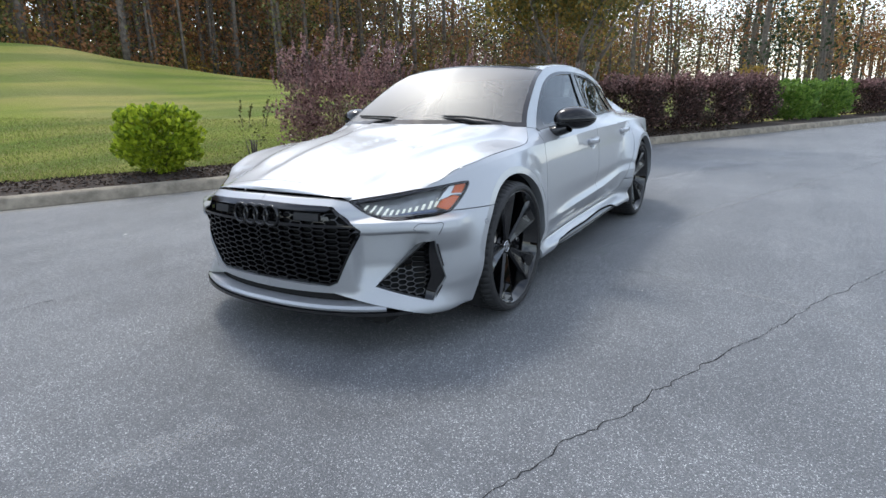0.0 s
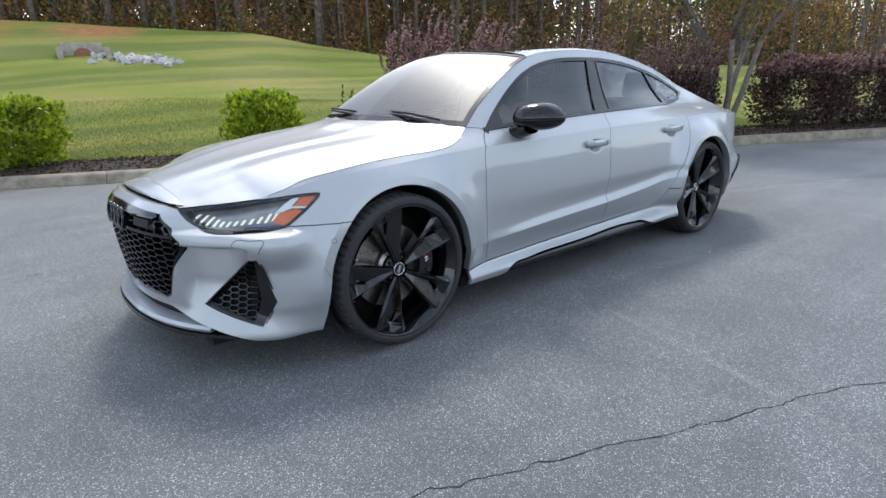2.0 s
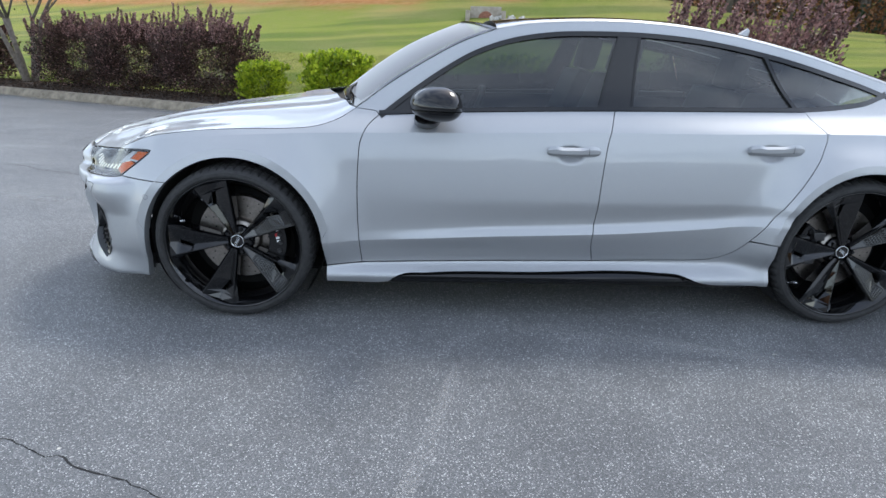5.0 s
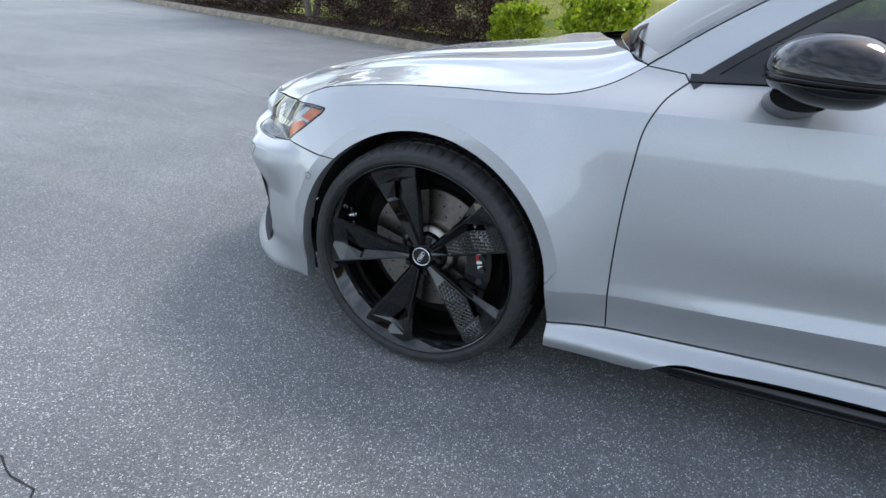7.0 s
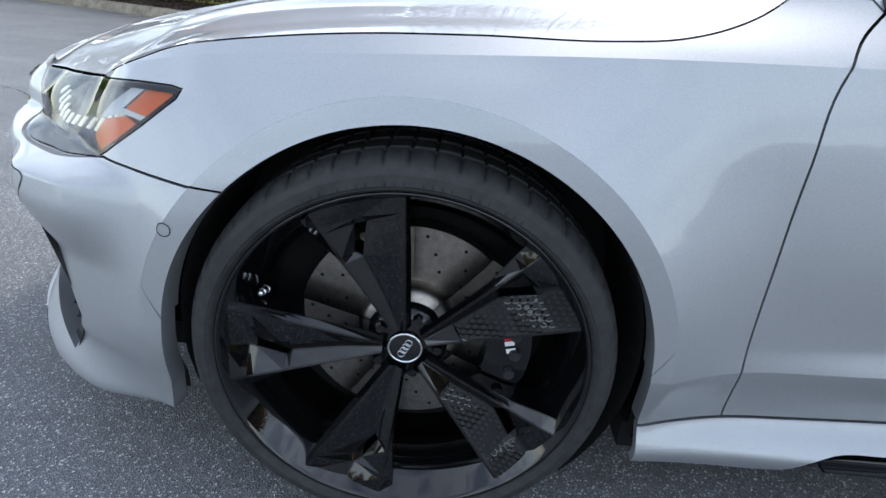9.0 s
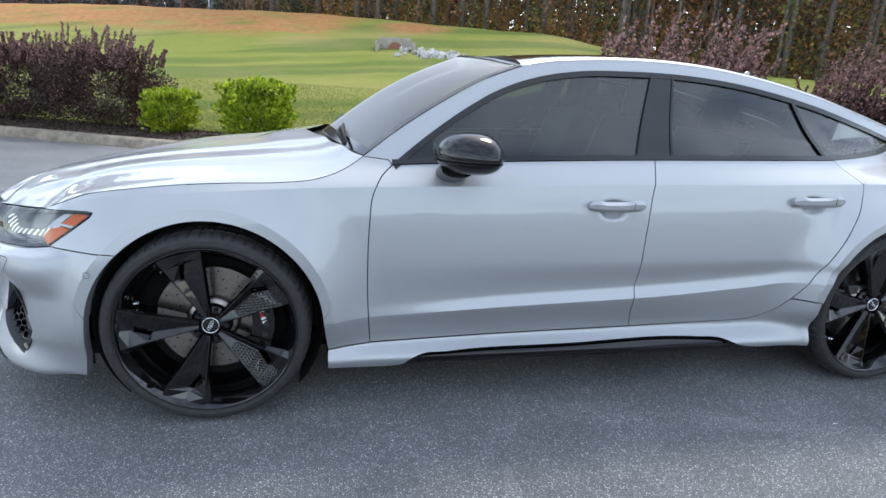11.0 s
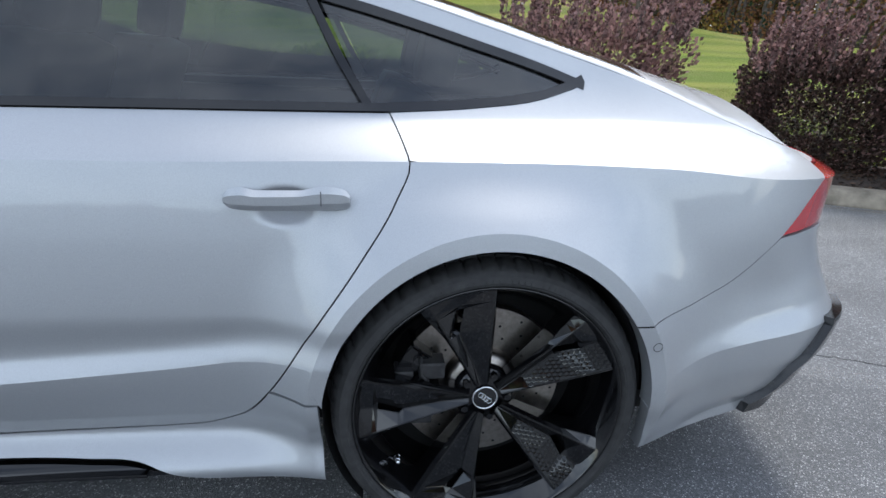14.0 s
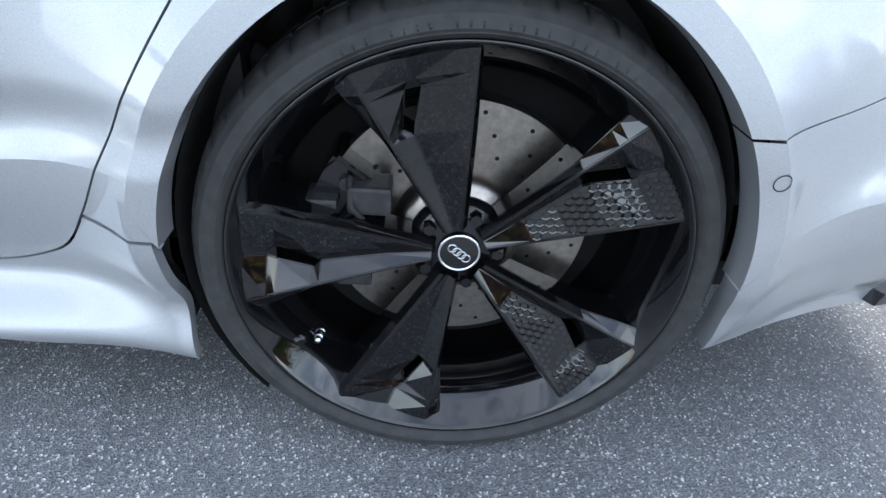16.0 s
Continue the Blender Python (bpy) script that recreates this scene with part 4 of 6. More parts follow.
def tyre_bm():
    prof = [(.310, -.050), (.3145, -.063), (.3185, -.0715), (.3220, -.0748), (.3230, -.0742), (.327, -.0765), (.342, -.073), (.3495, -.0655), (.351, -.064), (.3585, -.050), (.3625, -.034), (.3640, -.022),
            (.3645, -.012), (.357, -.010), (.357, -.002), (.365, 0.0), (.365, .040), (.357, .042), (.357, .052), (.365, .054), (.365, .095), (.357, .097),
            (.357, .107), (.365, .109), (.363, .150), (.350, .185), (.325, .205), (.290, .190)]
    angles = [radians(6.0 * k + a) for k in range(60) for a in (0.0, 0.12, 0.95, 1.07, 3.5)]
    bm = lathe(prof, angles)
    for k, v in enumerate(bm.verts):
        r = math.hypot(v.co.x, v.co.z)
        if r > 0.3555 and -0.0645 < v.co.y < 0.16 and (k // len(prof)) % 5 in (1, 2):
            s = (r - 0.004) / r
            v.co.x, v.co.z = v.co.x * s, v.co.z * s
    for e in bm.edges:
        e.smooth = e.calc_face_angle(0) < 0.5
    # shallow raised marks where the sidewall is moulded
    for k in range(26):
        a = 60 + 2.4 * k
        if k % 9 in (3, 7):
            continue
        x, z = polar(0.331, a)
        box(bm, (-0.0012, -0.0003, -0.0035), (0.0012, 0.0003, 0.0035), 0, Matrix.Translation((x, -0.0760, z)) @ pose(0, 0, 0, 0, 90 - a, 0))
    return bm


def rim_bm():
    return lathe([(.3115, -.046), (.3155, -.062), (.3130, -.0675), (.3095, -.0655), (.3065, -.0600), (.3010, -.0520), (.290, -.030), (.268, .005), (.265, .06), (.264, .12), (.272, .17), (.290, .19)], 96)


def wheel(name, rear):
    w = empty(name)
    part("tyre", tyre_bm(), RUBBER, w, "low-profile tyre", True)
    rim = part("rim", rim_bm(), WHEEL_BLACK, w, "gloss black five-spoke alloy rim", True)
    for k in range(5):
        part("spoke", spoke_bm(34 + 72 * k), WHEEL_BLACK, rim)
        if k in (0, 4):
            tagged(part("honeycomb", honeycomb_bm(34 + 72 * k), WHEEL_BLACK, rim), kind="stuff")
            part("honeycomb_bed", comb_bed_bm(34 + 72 * k), MATT_BLACK, rim)
        x, z = polar(0.057, 70 + 72 * k)
        bm = bmesh.new()
        bmesh.ops.create_cone(bm, cap_ends=True, segments=6, radius1=0.011, radius2=0.009, depth=0.03, matrix=Matrix.Translation((x, 0.012, z)) @ pose(0, 0, 0, 90, 0, 0))
        part("wheel_bolt", bm, GLOSS_BLACK, rim)
    part("hub", lathe([(.0001, .004), (.030, .003), (.036, .006), (.052, .006), (.074, .018), (.076, .045)], 48), GLOSS_BLACK, rim, "", True)
    cap = part("centre_cap", lathe([(.0001, -.004), (.026, -.004), (.031, -.002), (.032, .006)], 40), BLACK_TRIM, rim, "", True)
    part("cap_ring", lathe([(.0275, -.0045), (.0285, -.0065), (.0315, -.0055), (.0320, .0)], 40), CHROME, cap, "", True)
    bm = bmesh.new()
    for k in (-1.5, -0.5, 0.5, 1.5):
        x, z = polar(0.0088 * k, -38 if rear else 62)
        bmesh.ops.create_circle(bm, cap_ends=False, segments=4, radius=0.0001, matrix=Matrix.Translation((x, 0, z)))
        ring_on(bm, (x, -0.0052, z), 0.0062, 0.0011)
    part("cap_mark", bm, CHROME, cap, "", True)
    (vx, vz) = polar(0.262, 218 if rear else 158)
    lie = Matrix.Translation((vx, -0.012, vz)) @ pose(0, 0, 0, 75, 0, 0)
    bm = bmesh.new()
    for size, long, at in ((0.0072, 0.016, 0.0), (0.0050, 0.030, 0.004), (0.0085, 0.006, -0.012)):
        bmesh.ops.create_cone(bm, cap_ends=True, segments=14, radius1=size, radius2=size * 0.92, depth=long, matrix=lie @ Matrix.Translation((0, 0, at)))
    part("valve", bm, CHROME, rim, "", True)
    bm = lathe([(.098, .070), (.204, .070), (.206, .074), (.206, .098), (.098, .098)], 72)
    disc = part("brake_disc", bm, STEEL, w, "drilled steel brake disc", False)
    bm = bmesh.new()
    for k in range(16):
        for j in range(3):
            x, z = polar(0.128 + 0.03 * j, k * 22.5 + 7.5 * j)
            bmesh.ops.create_circle(bm, cap_ends=True, segments=8, radius=0.0035, matrix=Matrix.Translation((x, 0.0694, z)) @ pose(0, 0, 0, 90, 0, 0))
    tagged(part("drill_holes", bm, SHELL, disc), kind="stuff")
    part("disc_hat", lathe([(.04, .030), (.086, .034), (.098, .050), (.100, .075)], 48), STEEL, disc, "", True)
    part("hub_plate", lathe([(.0001, .13), (.275, .13), (.277, .135)], 48), SHELL, w)
    bm = bmesh.new()
    lo, hi = (-22, 28) if not rear else (143, 202)
    inner, outer = (0.145, 0.226) if not rear else (0.128, 0.222)
    ring = [polar(outer, a) for a in np.linspace(lo, hi, 9)] + [polar(inner, a) for a in np.linspace(hi, lo, 9)]
    prism(bm, ring, 0.020, 0.12)
    bmesh.ops.bevel(bm, geom=bm.edges[:], offset=0.006, segments=2, affect="EDGES")
    caliper = part("caliper", bm, GLOSS_BLACK, w, "black brake caliper")
    for a in np.linspace(lo + 7, hi - 7, 4):
        x, z = polar((inner + outer) / 2 + 0.012, a)
        bm = bmesh.new()
        bmesh.ops.create_cone(bm, cap_ends=True, segments=16, radius1=0.012, radius2=0.010, depth=0.012, matrix=Matrix.Translation((x, 0.017, z)) @ pose(0, 0, 0, 90, 0, 0))
        part("caliper_bolt", bm, CASTING, caliper, "", False)
    if rear:
        for a, r, q in ((150, 0.150, 0.030), (176, 0.140, 0.024), (198, 0.160, 0.026), (163, 0.205, 0.022)):
            x, z = polar(r, a)
            bm = bmesh.new()
            box(bm, (x - q, -0.002, z - q * 0.7), (x + q, 0.05, z + q * 0.7), 0.006)
            part("caliper_bracket", bm, CASTING, caliper)
        x, z = polar(0.108, 172)
        bm = bmesh.new()
        bmesh.ops.create_cone(bm, cap_ends=True, segments=20, radius1=0.015, radius2=0.013, depth=0.04, matrix=Matrix.Translation((x, 0.010, z)) @ pose(0, 0, 0, 90, 0, 0))
        part("brake_piston", bm, STEEL, caliper, "", True)
        bm = bmesh.new()
        tube(bm, [(*polar(0.19, 146)[:1], 0.012, polar(0.19, 146)[1]), (polar(0.17, 156)[0], -0.006, polar(0.17, 156)[1]), (polar(0.13, 166)[0], 0.0, polar(0.13, 166)[1])], [0.005, 0.005, 0.004], 8)
        part("brake_hose", bm, MATT_BLACK, caliper, "", True)
    x, z = polar(0.185, 4 if not rear else 170)
    bm = bmesh.new()
    box(bm, (-0.007, 0.0185, 0.006), (0.012, 0.022, 0.022), 0, Matrix.Translation((x, 0, z)) @ pose(0, 0, 0, 0, -15, 0))
    if not rear:
        part("caliper_mark", bm, RED_MARK, caliper)
        bm = bmesh.new()
    for k in range(2):
        box(bm, (-0.008, 0.0185, -0.006 - 0.016 * k), (0.010, 0.022, 0.004 - 0.016 * k), 0.002, Matrix.Translation((x, 0, z)) @ pose(0, 0, 0, 0, -15, 0))
    part("caliper_bar", bm, WHITE_MARK, caliper)
    return w


def ring_on(bm, at, radius, thick, steps=28, sides=6):
    """A small torus round the y axis."""
    rows = []
    for k in range(steps):
        a = 2 * math.pi * k / steps
        rows.append([bm.verts.new((at[0] + (radius + thick * math.cos(b)) * math.cos(a), at[1] + thick * math.sin(b), at[2] + (radius + thick * math.cos(b)) * math.sin(a)))
                     for b in (2 * math.pi * j / sides for j in range(sides))])
    for k in range(steps):
        p, q = rows[k], rows[(k + 1) % steps]
        for j in range(sides):
            bm.faces.new((p[j], p[(j + 1) % sides], q[(j + 1) % sides], q[j]))


HUB_Y = -0.862
for x, rear in ((0.0, False), (2.93, True)):
    w = wheel("wheel", rear)
    w.parent = car
    w.location = (x, HUB_Y, 0.365)
    other = copy_thing(w, pose(x, -HUB_Y, 0.365, 0, 0, 180))
    # liner of the wheel arch
    cx, cz, rx, rz, amp = ARCHES[1 if rear else 0]
    for k in (-1, 1):
        bm = bmesh.new()
        a = [(cx + (rx + 0.004) * math.cos(t), cz + (rz + 0.004) * math.sin(t)) for t in np.linspace(-0.72, math.pi + 0.72, 40)]
        rows = [[bm.verts.new((p, k * y, q)) for p, q in a] for y in (0.868 if not rear else 0.898, 0.55)]
        for i in range(39):
            bm.faces.new((rows[0][i], rows[0][i + 1], rows[1][i + 1], rows[1][i]))
        bm.faces.new(rows[1])
        part("wheel_arch_liner", bm, MATT_BLACK, car)


# ---- ground ----
KERB0, ALONG, AWAY = Vector((0, 5.75, 0)), Vector((0.9015, -0.4327, 0)), Vector((0.4327, 0.9015, 0))


def bed(s, d, z=0.0):
    """A point s metres along the kerb and d metres behind it."""
    return KERB0 + s * ALONG + d * AWAY + Vector((0, 0, z))


crest = glide([-80, -40, -20, -11, -3, 1, 5, 13, 25, 45, 90], [5.3, 5.2, 5.1, 4.75, 4.35, 4.08, 3.30, 2.35, 2.0, 1.7, 1.5])
swell = glide([0.2, 1.6, 5, 12, 19, 24, 28, 32, 45, 120], [0.0, 0.0, 0.05, 0.22, 0.51, 0.80, 1.0, 1.05, 1.12, 1.4])


def bank(s, d):
    return 0.13 + (crest(s) - 0.13) * swell(d)


bm = bmesh.new()
a, b = bed(-260, 0.03), bed(260, 0.03)
far = [(-900, -900), (900, -900)]
vs = [bm.verts.new((v[0], v[1], 0)) for v in (a, (-900, 420), *far, (900, -420), b)]
bm.faces.new(vs)
bmesh.ops.recalc_face_normals(bm, faces=bm.faces[:])
road = part("road", bm, ASPHALT)
tagged(road, "grey asphalt drive with fine stone speckle and cracks", "road", kind="structure")

# lawn bank
ss, ds = np.concatenate([np.arange(-240, -50, 12), np.arange(-50, 60, 1.0), np.arange(60, 260, 12)]), np.concatenate([np.arange(1.45, 32, 0.6), np.arange(32, 330, 12)])
sg, dg = np.meshgrid(ss, ds, indexing="ij")
zg = bank(sg, dg) + 0.05 * np.sin(sg * 0.35 + dg * 0.21) * ease(dg, 3, 8) + 0.02 * np.sin(sg * 1.3 + dg * 0.9)
K = np.array(KERB0)
pts = K + sg[..., None] * np.array(ALONG) + dg[..., None] * np.array(AWAY)
pts[..., 2] += zg
na, nb = sg.shape
faces = [(i * nb + j, (i + 1) * nb + j, (i + 1) * nb + j + 1, i * nb + j + 1) for i in range(na - 1) for j in range(nb - 1)]
me = mesh_from("lawn", pts.reshape(-1, 3), faces)
lawn = mesh_part("lawn", me, LAWN, None, "", True)
tagged(lawn, "mown green and straw-coloured lawn rising to a bank", "lawn", kind="structure")
top = ease(dg, 20.0, 23.0) * (1 - ease(sg, -12, -9)) + ease(np.hypot((sg + 6.5) / 1.8, (dg - 25.5) / 2.0), 1.3, 0.6)
patchy = np.array([[noise.noise((float(a) * 0.45, float(b) * 0.9, 3.0)) for b in ds] for a in ss])
clay = np.clip(top * (0.95 + 1.5 * patchy), 0, 0.92)
me.attributes.new("clay", "FLOAT", "POINT").data.foreach_set("value", clay.reshape(-1).astype(np.float32))

# planting bed
ss2, ds2 = np.arange(-60, 62, 0.25), np.linspace(0.19, 1.75, 10)
sg, dg = np.meshgrid(ss2, ds2, indexing="ij")
zg = 0.135 + 0.05 * np.sin((dg - 0.19) / 1.56 * np.pi) + np.array([[0.03 * noise.noise((float(a) * 2.2, float(b) * 4, 0)) for b in ds2] for a in ss2])
zg[:, -1] -= 0.05
pts = K + sg[..., None] * np.array(ALONG) + (dg + 0.12 * np.sin(sg * 0.9) * (dg > 1.3))[..., None] * np.array(AWAY)
pts[..., 2] += zg
na, nb = sg.shape
faces = [(i * nb + j, (i + 1) * nb + j, (i + 1) * nb + j + 1, i * nb + j + 1) for i in range(na - 1) for j in range(nb - 1)]
mulch = mesh_part("planting_bed", mesh_from("planting_bed", pts.reshape(-1, 3), faces), MULCH, None, "", True)
tagged(mulch, "dark bark mulch bed along the kerb", "planting bed", kind="structure")


# kerb
kerb = empty("kerb", KERB0)
kerb.rotation_euler = (0, 0, math.atan2(ALONG.y, ALONG.x))
tagged(kerb, "weathered concrete kerb in long sections", "kerb", kind="structure")
bm = bmesh.new()
ring = [(0.0, -0.05), (0.0, 0.015), (0.035, 0.105), (0.05, 0.128), (0.075, 0.142), (0.10, 0.147), (0.20, 0.150), (0.225, 0.143), (0.23, -0.05)]
n = len(ring)
ends = [[bm.verts.new((x, y, z)) for y, z in ring] for x in (0.004, 1.0, 2.0, 2.996)]
for p, q in zip(ends, ends[1:]):
    for i in range(n):
        bm.faces.new((p[i], p[(i + 1) % n], q[(i + 1) % n], q[i]))
bm.faces.new(ends[0]), bm.faces.new(ends[-1][::-1])
bmesh.ops.recalc_face_normals(bm, faces=bm.faces[:])
first = part("kerb_section", bm, CONCRETE, kerb)
first.location.x = -60
for k in range(1, 42):
    o = new("kerb_section", first.data)
    o.parent, o.location = kerb, (-60 + 3 * k, 0, 0)

rng = np.random.default_rng(5)


# ---- plants ----
def leaf_mesh(name, at, aim, size, mats, pick=None, wide=0.42, spread=0.25):
    """Many folded leaves: each grows from its place along its aim."""
    n = len(at)
    aim = aim + rng.normal(0, spread, (n, 3))
    aim /= np.linalg.norm(aim, axis=1, keepdims=True)
    side = np.cross(aim, rng.normal(0, 1, (n, 3)))
    side /= np.linalg.norm(side, axis=1, keepdims=True) + 1e-9
    up = np.cross(side, aim)
    l = (size * rng.uniform(0.65, 1.25, n))[:, None]
    v = np.stack([at, at + aim * l * 0.5 + side * l * wide + up * l * 0.12, at + aim * l, at + aim * l * 0.5 - side * l * wide + up * l * 0.12], 1).reshape(-1, 3)
    me = bpy.data.meshes.new(name)
    me.vertices.add(4 * n)
    me.vertices.foreach_set("co", v.reshape(-1).astype(np.float32))
    base = np.arange(n)[:, None] * 4
    loops = (base + np.array([[0, 1, 2, 0, 2, 3]])).reshape(-1)
    me.loops.add(6 * n)
    me.loops.foreach_set("vertex_index", loops.astype(np.int32))
    me.polygons.add(2 * n)
    me.polygons.foreach_set("loop_start", np.arange(0, 6 * n, 3, dtype=np.int32))
    for m in mats:
        me.materials.append(m)
    if pick is not None:
        me.polygons.foreach_set("material_index", np.repeat(pick, 2).astype(np.int32))
    me.update(calc_edges=True)
    me.validate()
    return me


def branch_bm(bm, start, aim, length, radius, depth, tips):
    """A limb that forks; tips gathers the twigs' ends and directions."""
    pts, d, p = [Vector(start)], Vector(aim).normalized(), Vector(start)
    for i in range(4):
        d = (d + Vector(rng.normal(0, 0.10, 3)) + Vector((0, 0, 0.03))).normalized()
        p = p + d * length / 4
        pts.append(p.copy())
    tube(bm, pts, [radius * (1 - 0.11 * i) for i in range(5)], 6 if depth > 1 else 4)
    if depth == 0:
        tips += [(q, d) for q in pts[1:]]
        return
    for k in range(3 if depth > 1 else 4):
        a = (d + Vector(rng.normal(0, 0.42, 3)) + Vector((0, 0, 0.1))).normalized()
        branch_bm(bm, pts[-1 - (k % 3)], a, length * rng.uniform(0.55, 0.8), radius * 0.55, depth - 1, tips)


def shrub(name, s, d, w, h, label, mats, leaves, size, depth=None, flat=0.25, airy=0.0, base=0.12, group="", shape=2.6, thick=0.5):
    """A rounded or clipped shrub: short stems and a crown of leaves, thicker at the outside."""
    o = empty(name, bed(s, d, base))
    tagged(o, label, "shrub", group)
    deep = depth or w
    bm = bmesh.new()
    for k in range(9):
        a = rng.uniform(0, 6.28)
        q = Vector((math.cos(a) * w * 0.22 * rng.uniform(0.2, 1), math.sin(a) * deep * 0.22, h * 0.55))
        tube(bm, [(q.x * 0.15, q.y * 0.15, -0.03), (q.x * 0.6, q.y * 0.6, h * 0.25), q], [0.014, 0.011, 0.006], 5)
    tagged(part("stem_wood", bm, WOOD_BARK, o), kind="stuff")
    n = leaves
    v = rng.normal(0, 1, (n, 3))
    v /= (np.abs(v) ** shape).sum(1, keepdims=True) ** (1 / shape)
    lump = 1 + (0.05 if shape > 4 else 0.13) * np.sin(v[:, 0] * 7 + s) * np.sin(v[:, 1] * 6 + 2 * s) + (0.04 if shape > 4 else 0.10) * np.sin(v[:, 2] * 9 + v[:, 0] * 5 + s)
    r = rng.uniform(0.30, 1.0, n) ** 0.55 * lump
    at = v * r[:, None] * np.array([w / 2, deep / 2, h * (1 - flat) / 2]) + np.array([0, 0, h * (1 + flat * 0.35) / 2])
    at[:, 2] = np.maximum(at[:, 2], 0.03)
    aim = v * np.array([1, 1, 0.6]) + np.array([0, 0, 0.75])
    turn = math.atan2(ALONG.y, ALONG.x)
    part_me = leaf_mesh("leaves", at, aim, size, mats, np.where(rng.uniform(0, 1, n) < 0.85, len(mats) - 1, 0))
    crown = mesh_part("crown", part_me, None, o)
    if airy:
        m, k = int(leaves * thick), int(110 * min(1.0, leaves / 3000))
        bm, aim2, at2 = bmesh.new(), [], []
        for i in range(k):
            x, y = rng.uniform(-0.46, 0.46) * w, rng.uniform(-0.4, 0.4) * deep
            lean = Vector((0.35 * x / w + rng.normal(0.10, 0.16), rng.normal(0, 0.16), 1)).normalized()
            length = airy * rng.uniform(0.5, 1.55) * (1 - 0.5 * abs(2 * x / w) ** 2)
            p0 = Vector((x, y, h * 0.80))
            p1, p2 = p0 + lean * length * 0.5, p0 + lean * length + Vector((0.10 * length, 0, -0.03))
            tube(bm, [p0, p1, p2], [0.004, 0.003, 0.0015], 4)
            for t in rng.uniform(0, 1, max(2, m // k)) ** 0.75:
                at2.append(p0.lerp(p1, min(1, 2 * t)) if t < 0.5 else p1.lerp(p2, 2 * t - 1))
                aim2.append(lean + Vector(rng.normal(0, 0.7, 3)))
        tagged(part("twig_wood", bm, WOOD_BARK, o), kind="stuff")
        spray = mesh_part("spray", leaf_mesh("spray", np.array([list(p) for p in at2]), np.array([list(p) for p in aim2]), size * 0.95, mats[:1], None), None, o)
        tagged(spray, kind="stuff")
    o.rotation_euler = (0, 0, turn)
    return o


# grass blades over the near lawn
n = 150000
sg, dg = rng.uniform(-13, 13, n), 1.5 + 9 * rng.uniform(0, 1, n) ** 1.6
at = K + sg[:, None] * np.array(ALONG) + dg[:, None] * np.array(AWAY)
at[:, 2] += bank(sg, dg) + 0.05 * np.sin(sg * 0.35 + dg * 0.21) * ease(dg, 3, 8) + 0.02 * np.sin(sg * 1.3 + dg * 0.9) - 0.01
grass = mesh_part("grass", leaf_mesh("grass", at, np.tile([0.0, 0.0, 1.0], (n, 1)), 0.050, [LEAF_GRASS, LEAF_STRAW], (rng.uniform(0, 1, n) < 0.3).astype(int), 0.09, 0.55), None)
tagged(grass, "short mown grass blades, green mixed with straw", "grass", kind="stuff")

# bark chips over the bed
n = 26000
sg, dg = rng.uniform(-18, 16, n), rng.uniform(0.22, 1.7, n)
at = K + sg[:, None] * np.array(ALONG) + dg[:, None] * np.array(AWAY)
at[:, 2] += 0.145 + 0.05 * np.sin((dg - 0.19) / 1.56 * np.pi)
chips = mesh_part("bark_chips", leaf_mesh("bark_chips", at, rng.normal(0, 1, (n, 3)) * (1, 1, 0.25), 0.055, [LEAF_CHIP], None, 0.22), None)
tagged(chips, "loose dark brown bark chips on the bed", "bark mulch", kind="stuff")

LIME = "rounded lime-green evergreen shrub in the mulch bed"
shrub("shrub", 2.05, 1.0, 1.08, 1.0, LIME, [LEAF_LIME], 4200, 0.078, flat=0.10, airy=0.17, group="lime shrubs", shape=2.3)
shrub("shrub", -1.30, 1.0, 1.12, 1.0, LIME, [LEAF_LIME], 4200, 0.076, flat=0.10, airy=0.17, group="lime shrubs")
shrub("shrub", -3.02, 1.0, 0.86, 0.78, "small lime-green evergreen shrub beside the purple hedge", [LEAF_LIME], 3000, 0.068, flat=0.10, airy=0.13, group="lime shrubs")
HEDGE = "clipped dark purple hedge shrub with loose airy shoots on top"
for s, w, h, airy in ((7.58, 1.66, 1.22, 0.66), (9.45, 1.42, 1.18, 0.62), (-4.45, 2.1, 1.38, 0.5), (-6.45, 2.0, 1.38, 0.42), (-8.35, 1.9, 1.40, 0.4),
                      (-12.2, 2.0, 1.40, 0.4), (-14.2, 2.1, 1.42, 0.4), (-16.3, 2.1, 1.42, 0.4), (-29.0, 2.2, 1.4, 0.4), (-31.5, 2.2, 1.4, 0.4),
                      (12.4, 1.8, 1.30, 0.35), (14.1, 1.9, 1.32, 0.35), (15.9, 1.9, 1.34, 0.35), (17.7, 1.9, 1.34, 0.35), (25.3, 2.1, 1.2, 0.3), (27.5, 2.2, 1.2, 0.3), (30.0, 2.3, 1.2, 0.3), (32.5, 2.3, 1.2, 0.3)):
    near = -9 < s < 11
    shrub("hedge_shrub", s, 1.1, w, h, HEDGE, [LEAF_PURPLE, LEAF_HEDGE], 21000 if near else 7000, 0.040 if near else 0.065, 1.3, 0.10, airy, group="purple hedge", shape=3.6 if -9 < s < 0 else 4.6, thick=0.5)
shrub("tall_shrub", 5.15, 1.35, 2.2, 1.55, "tall loose purple-leaved shrub behind the kerb", [LEAF_PURPLE], 12000, 0.050, 1.6, 0.1, 0.75, group="purple hedge", shape=2.4)
shrub("leafy_shrub", 20.3, 1.2, 2.3, 1.15, "bright green feathery shrub beyond the hedge", [LEAF_GREEN], 4200, 0.10, 1.3, 0.05, 0.3, group="green shrubs")
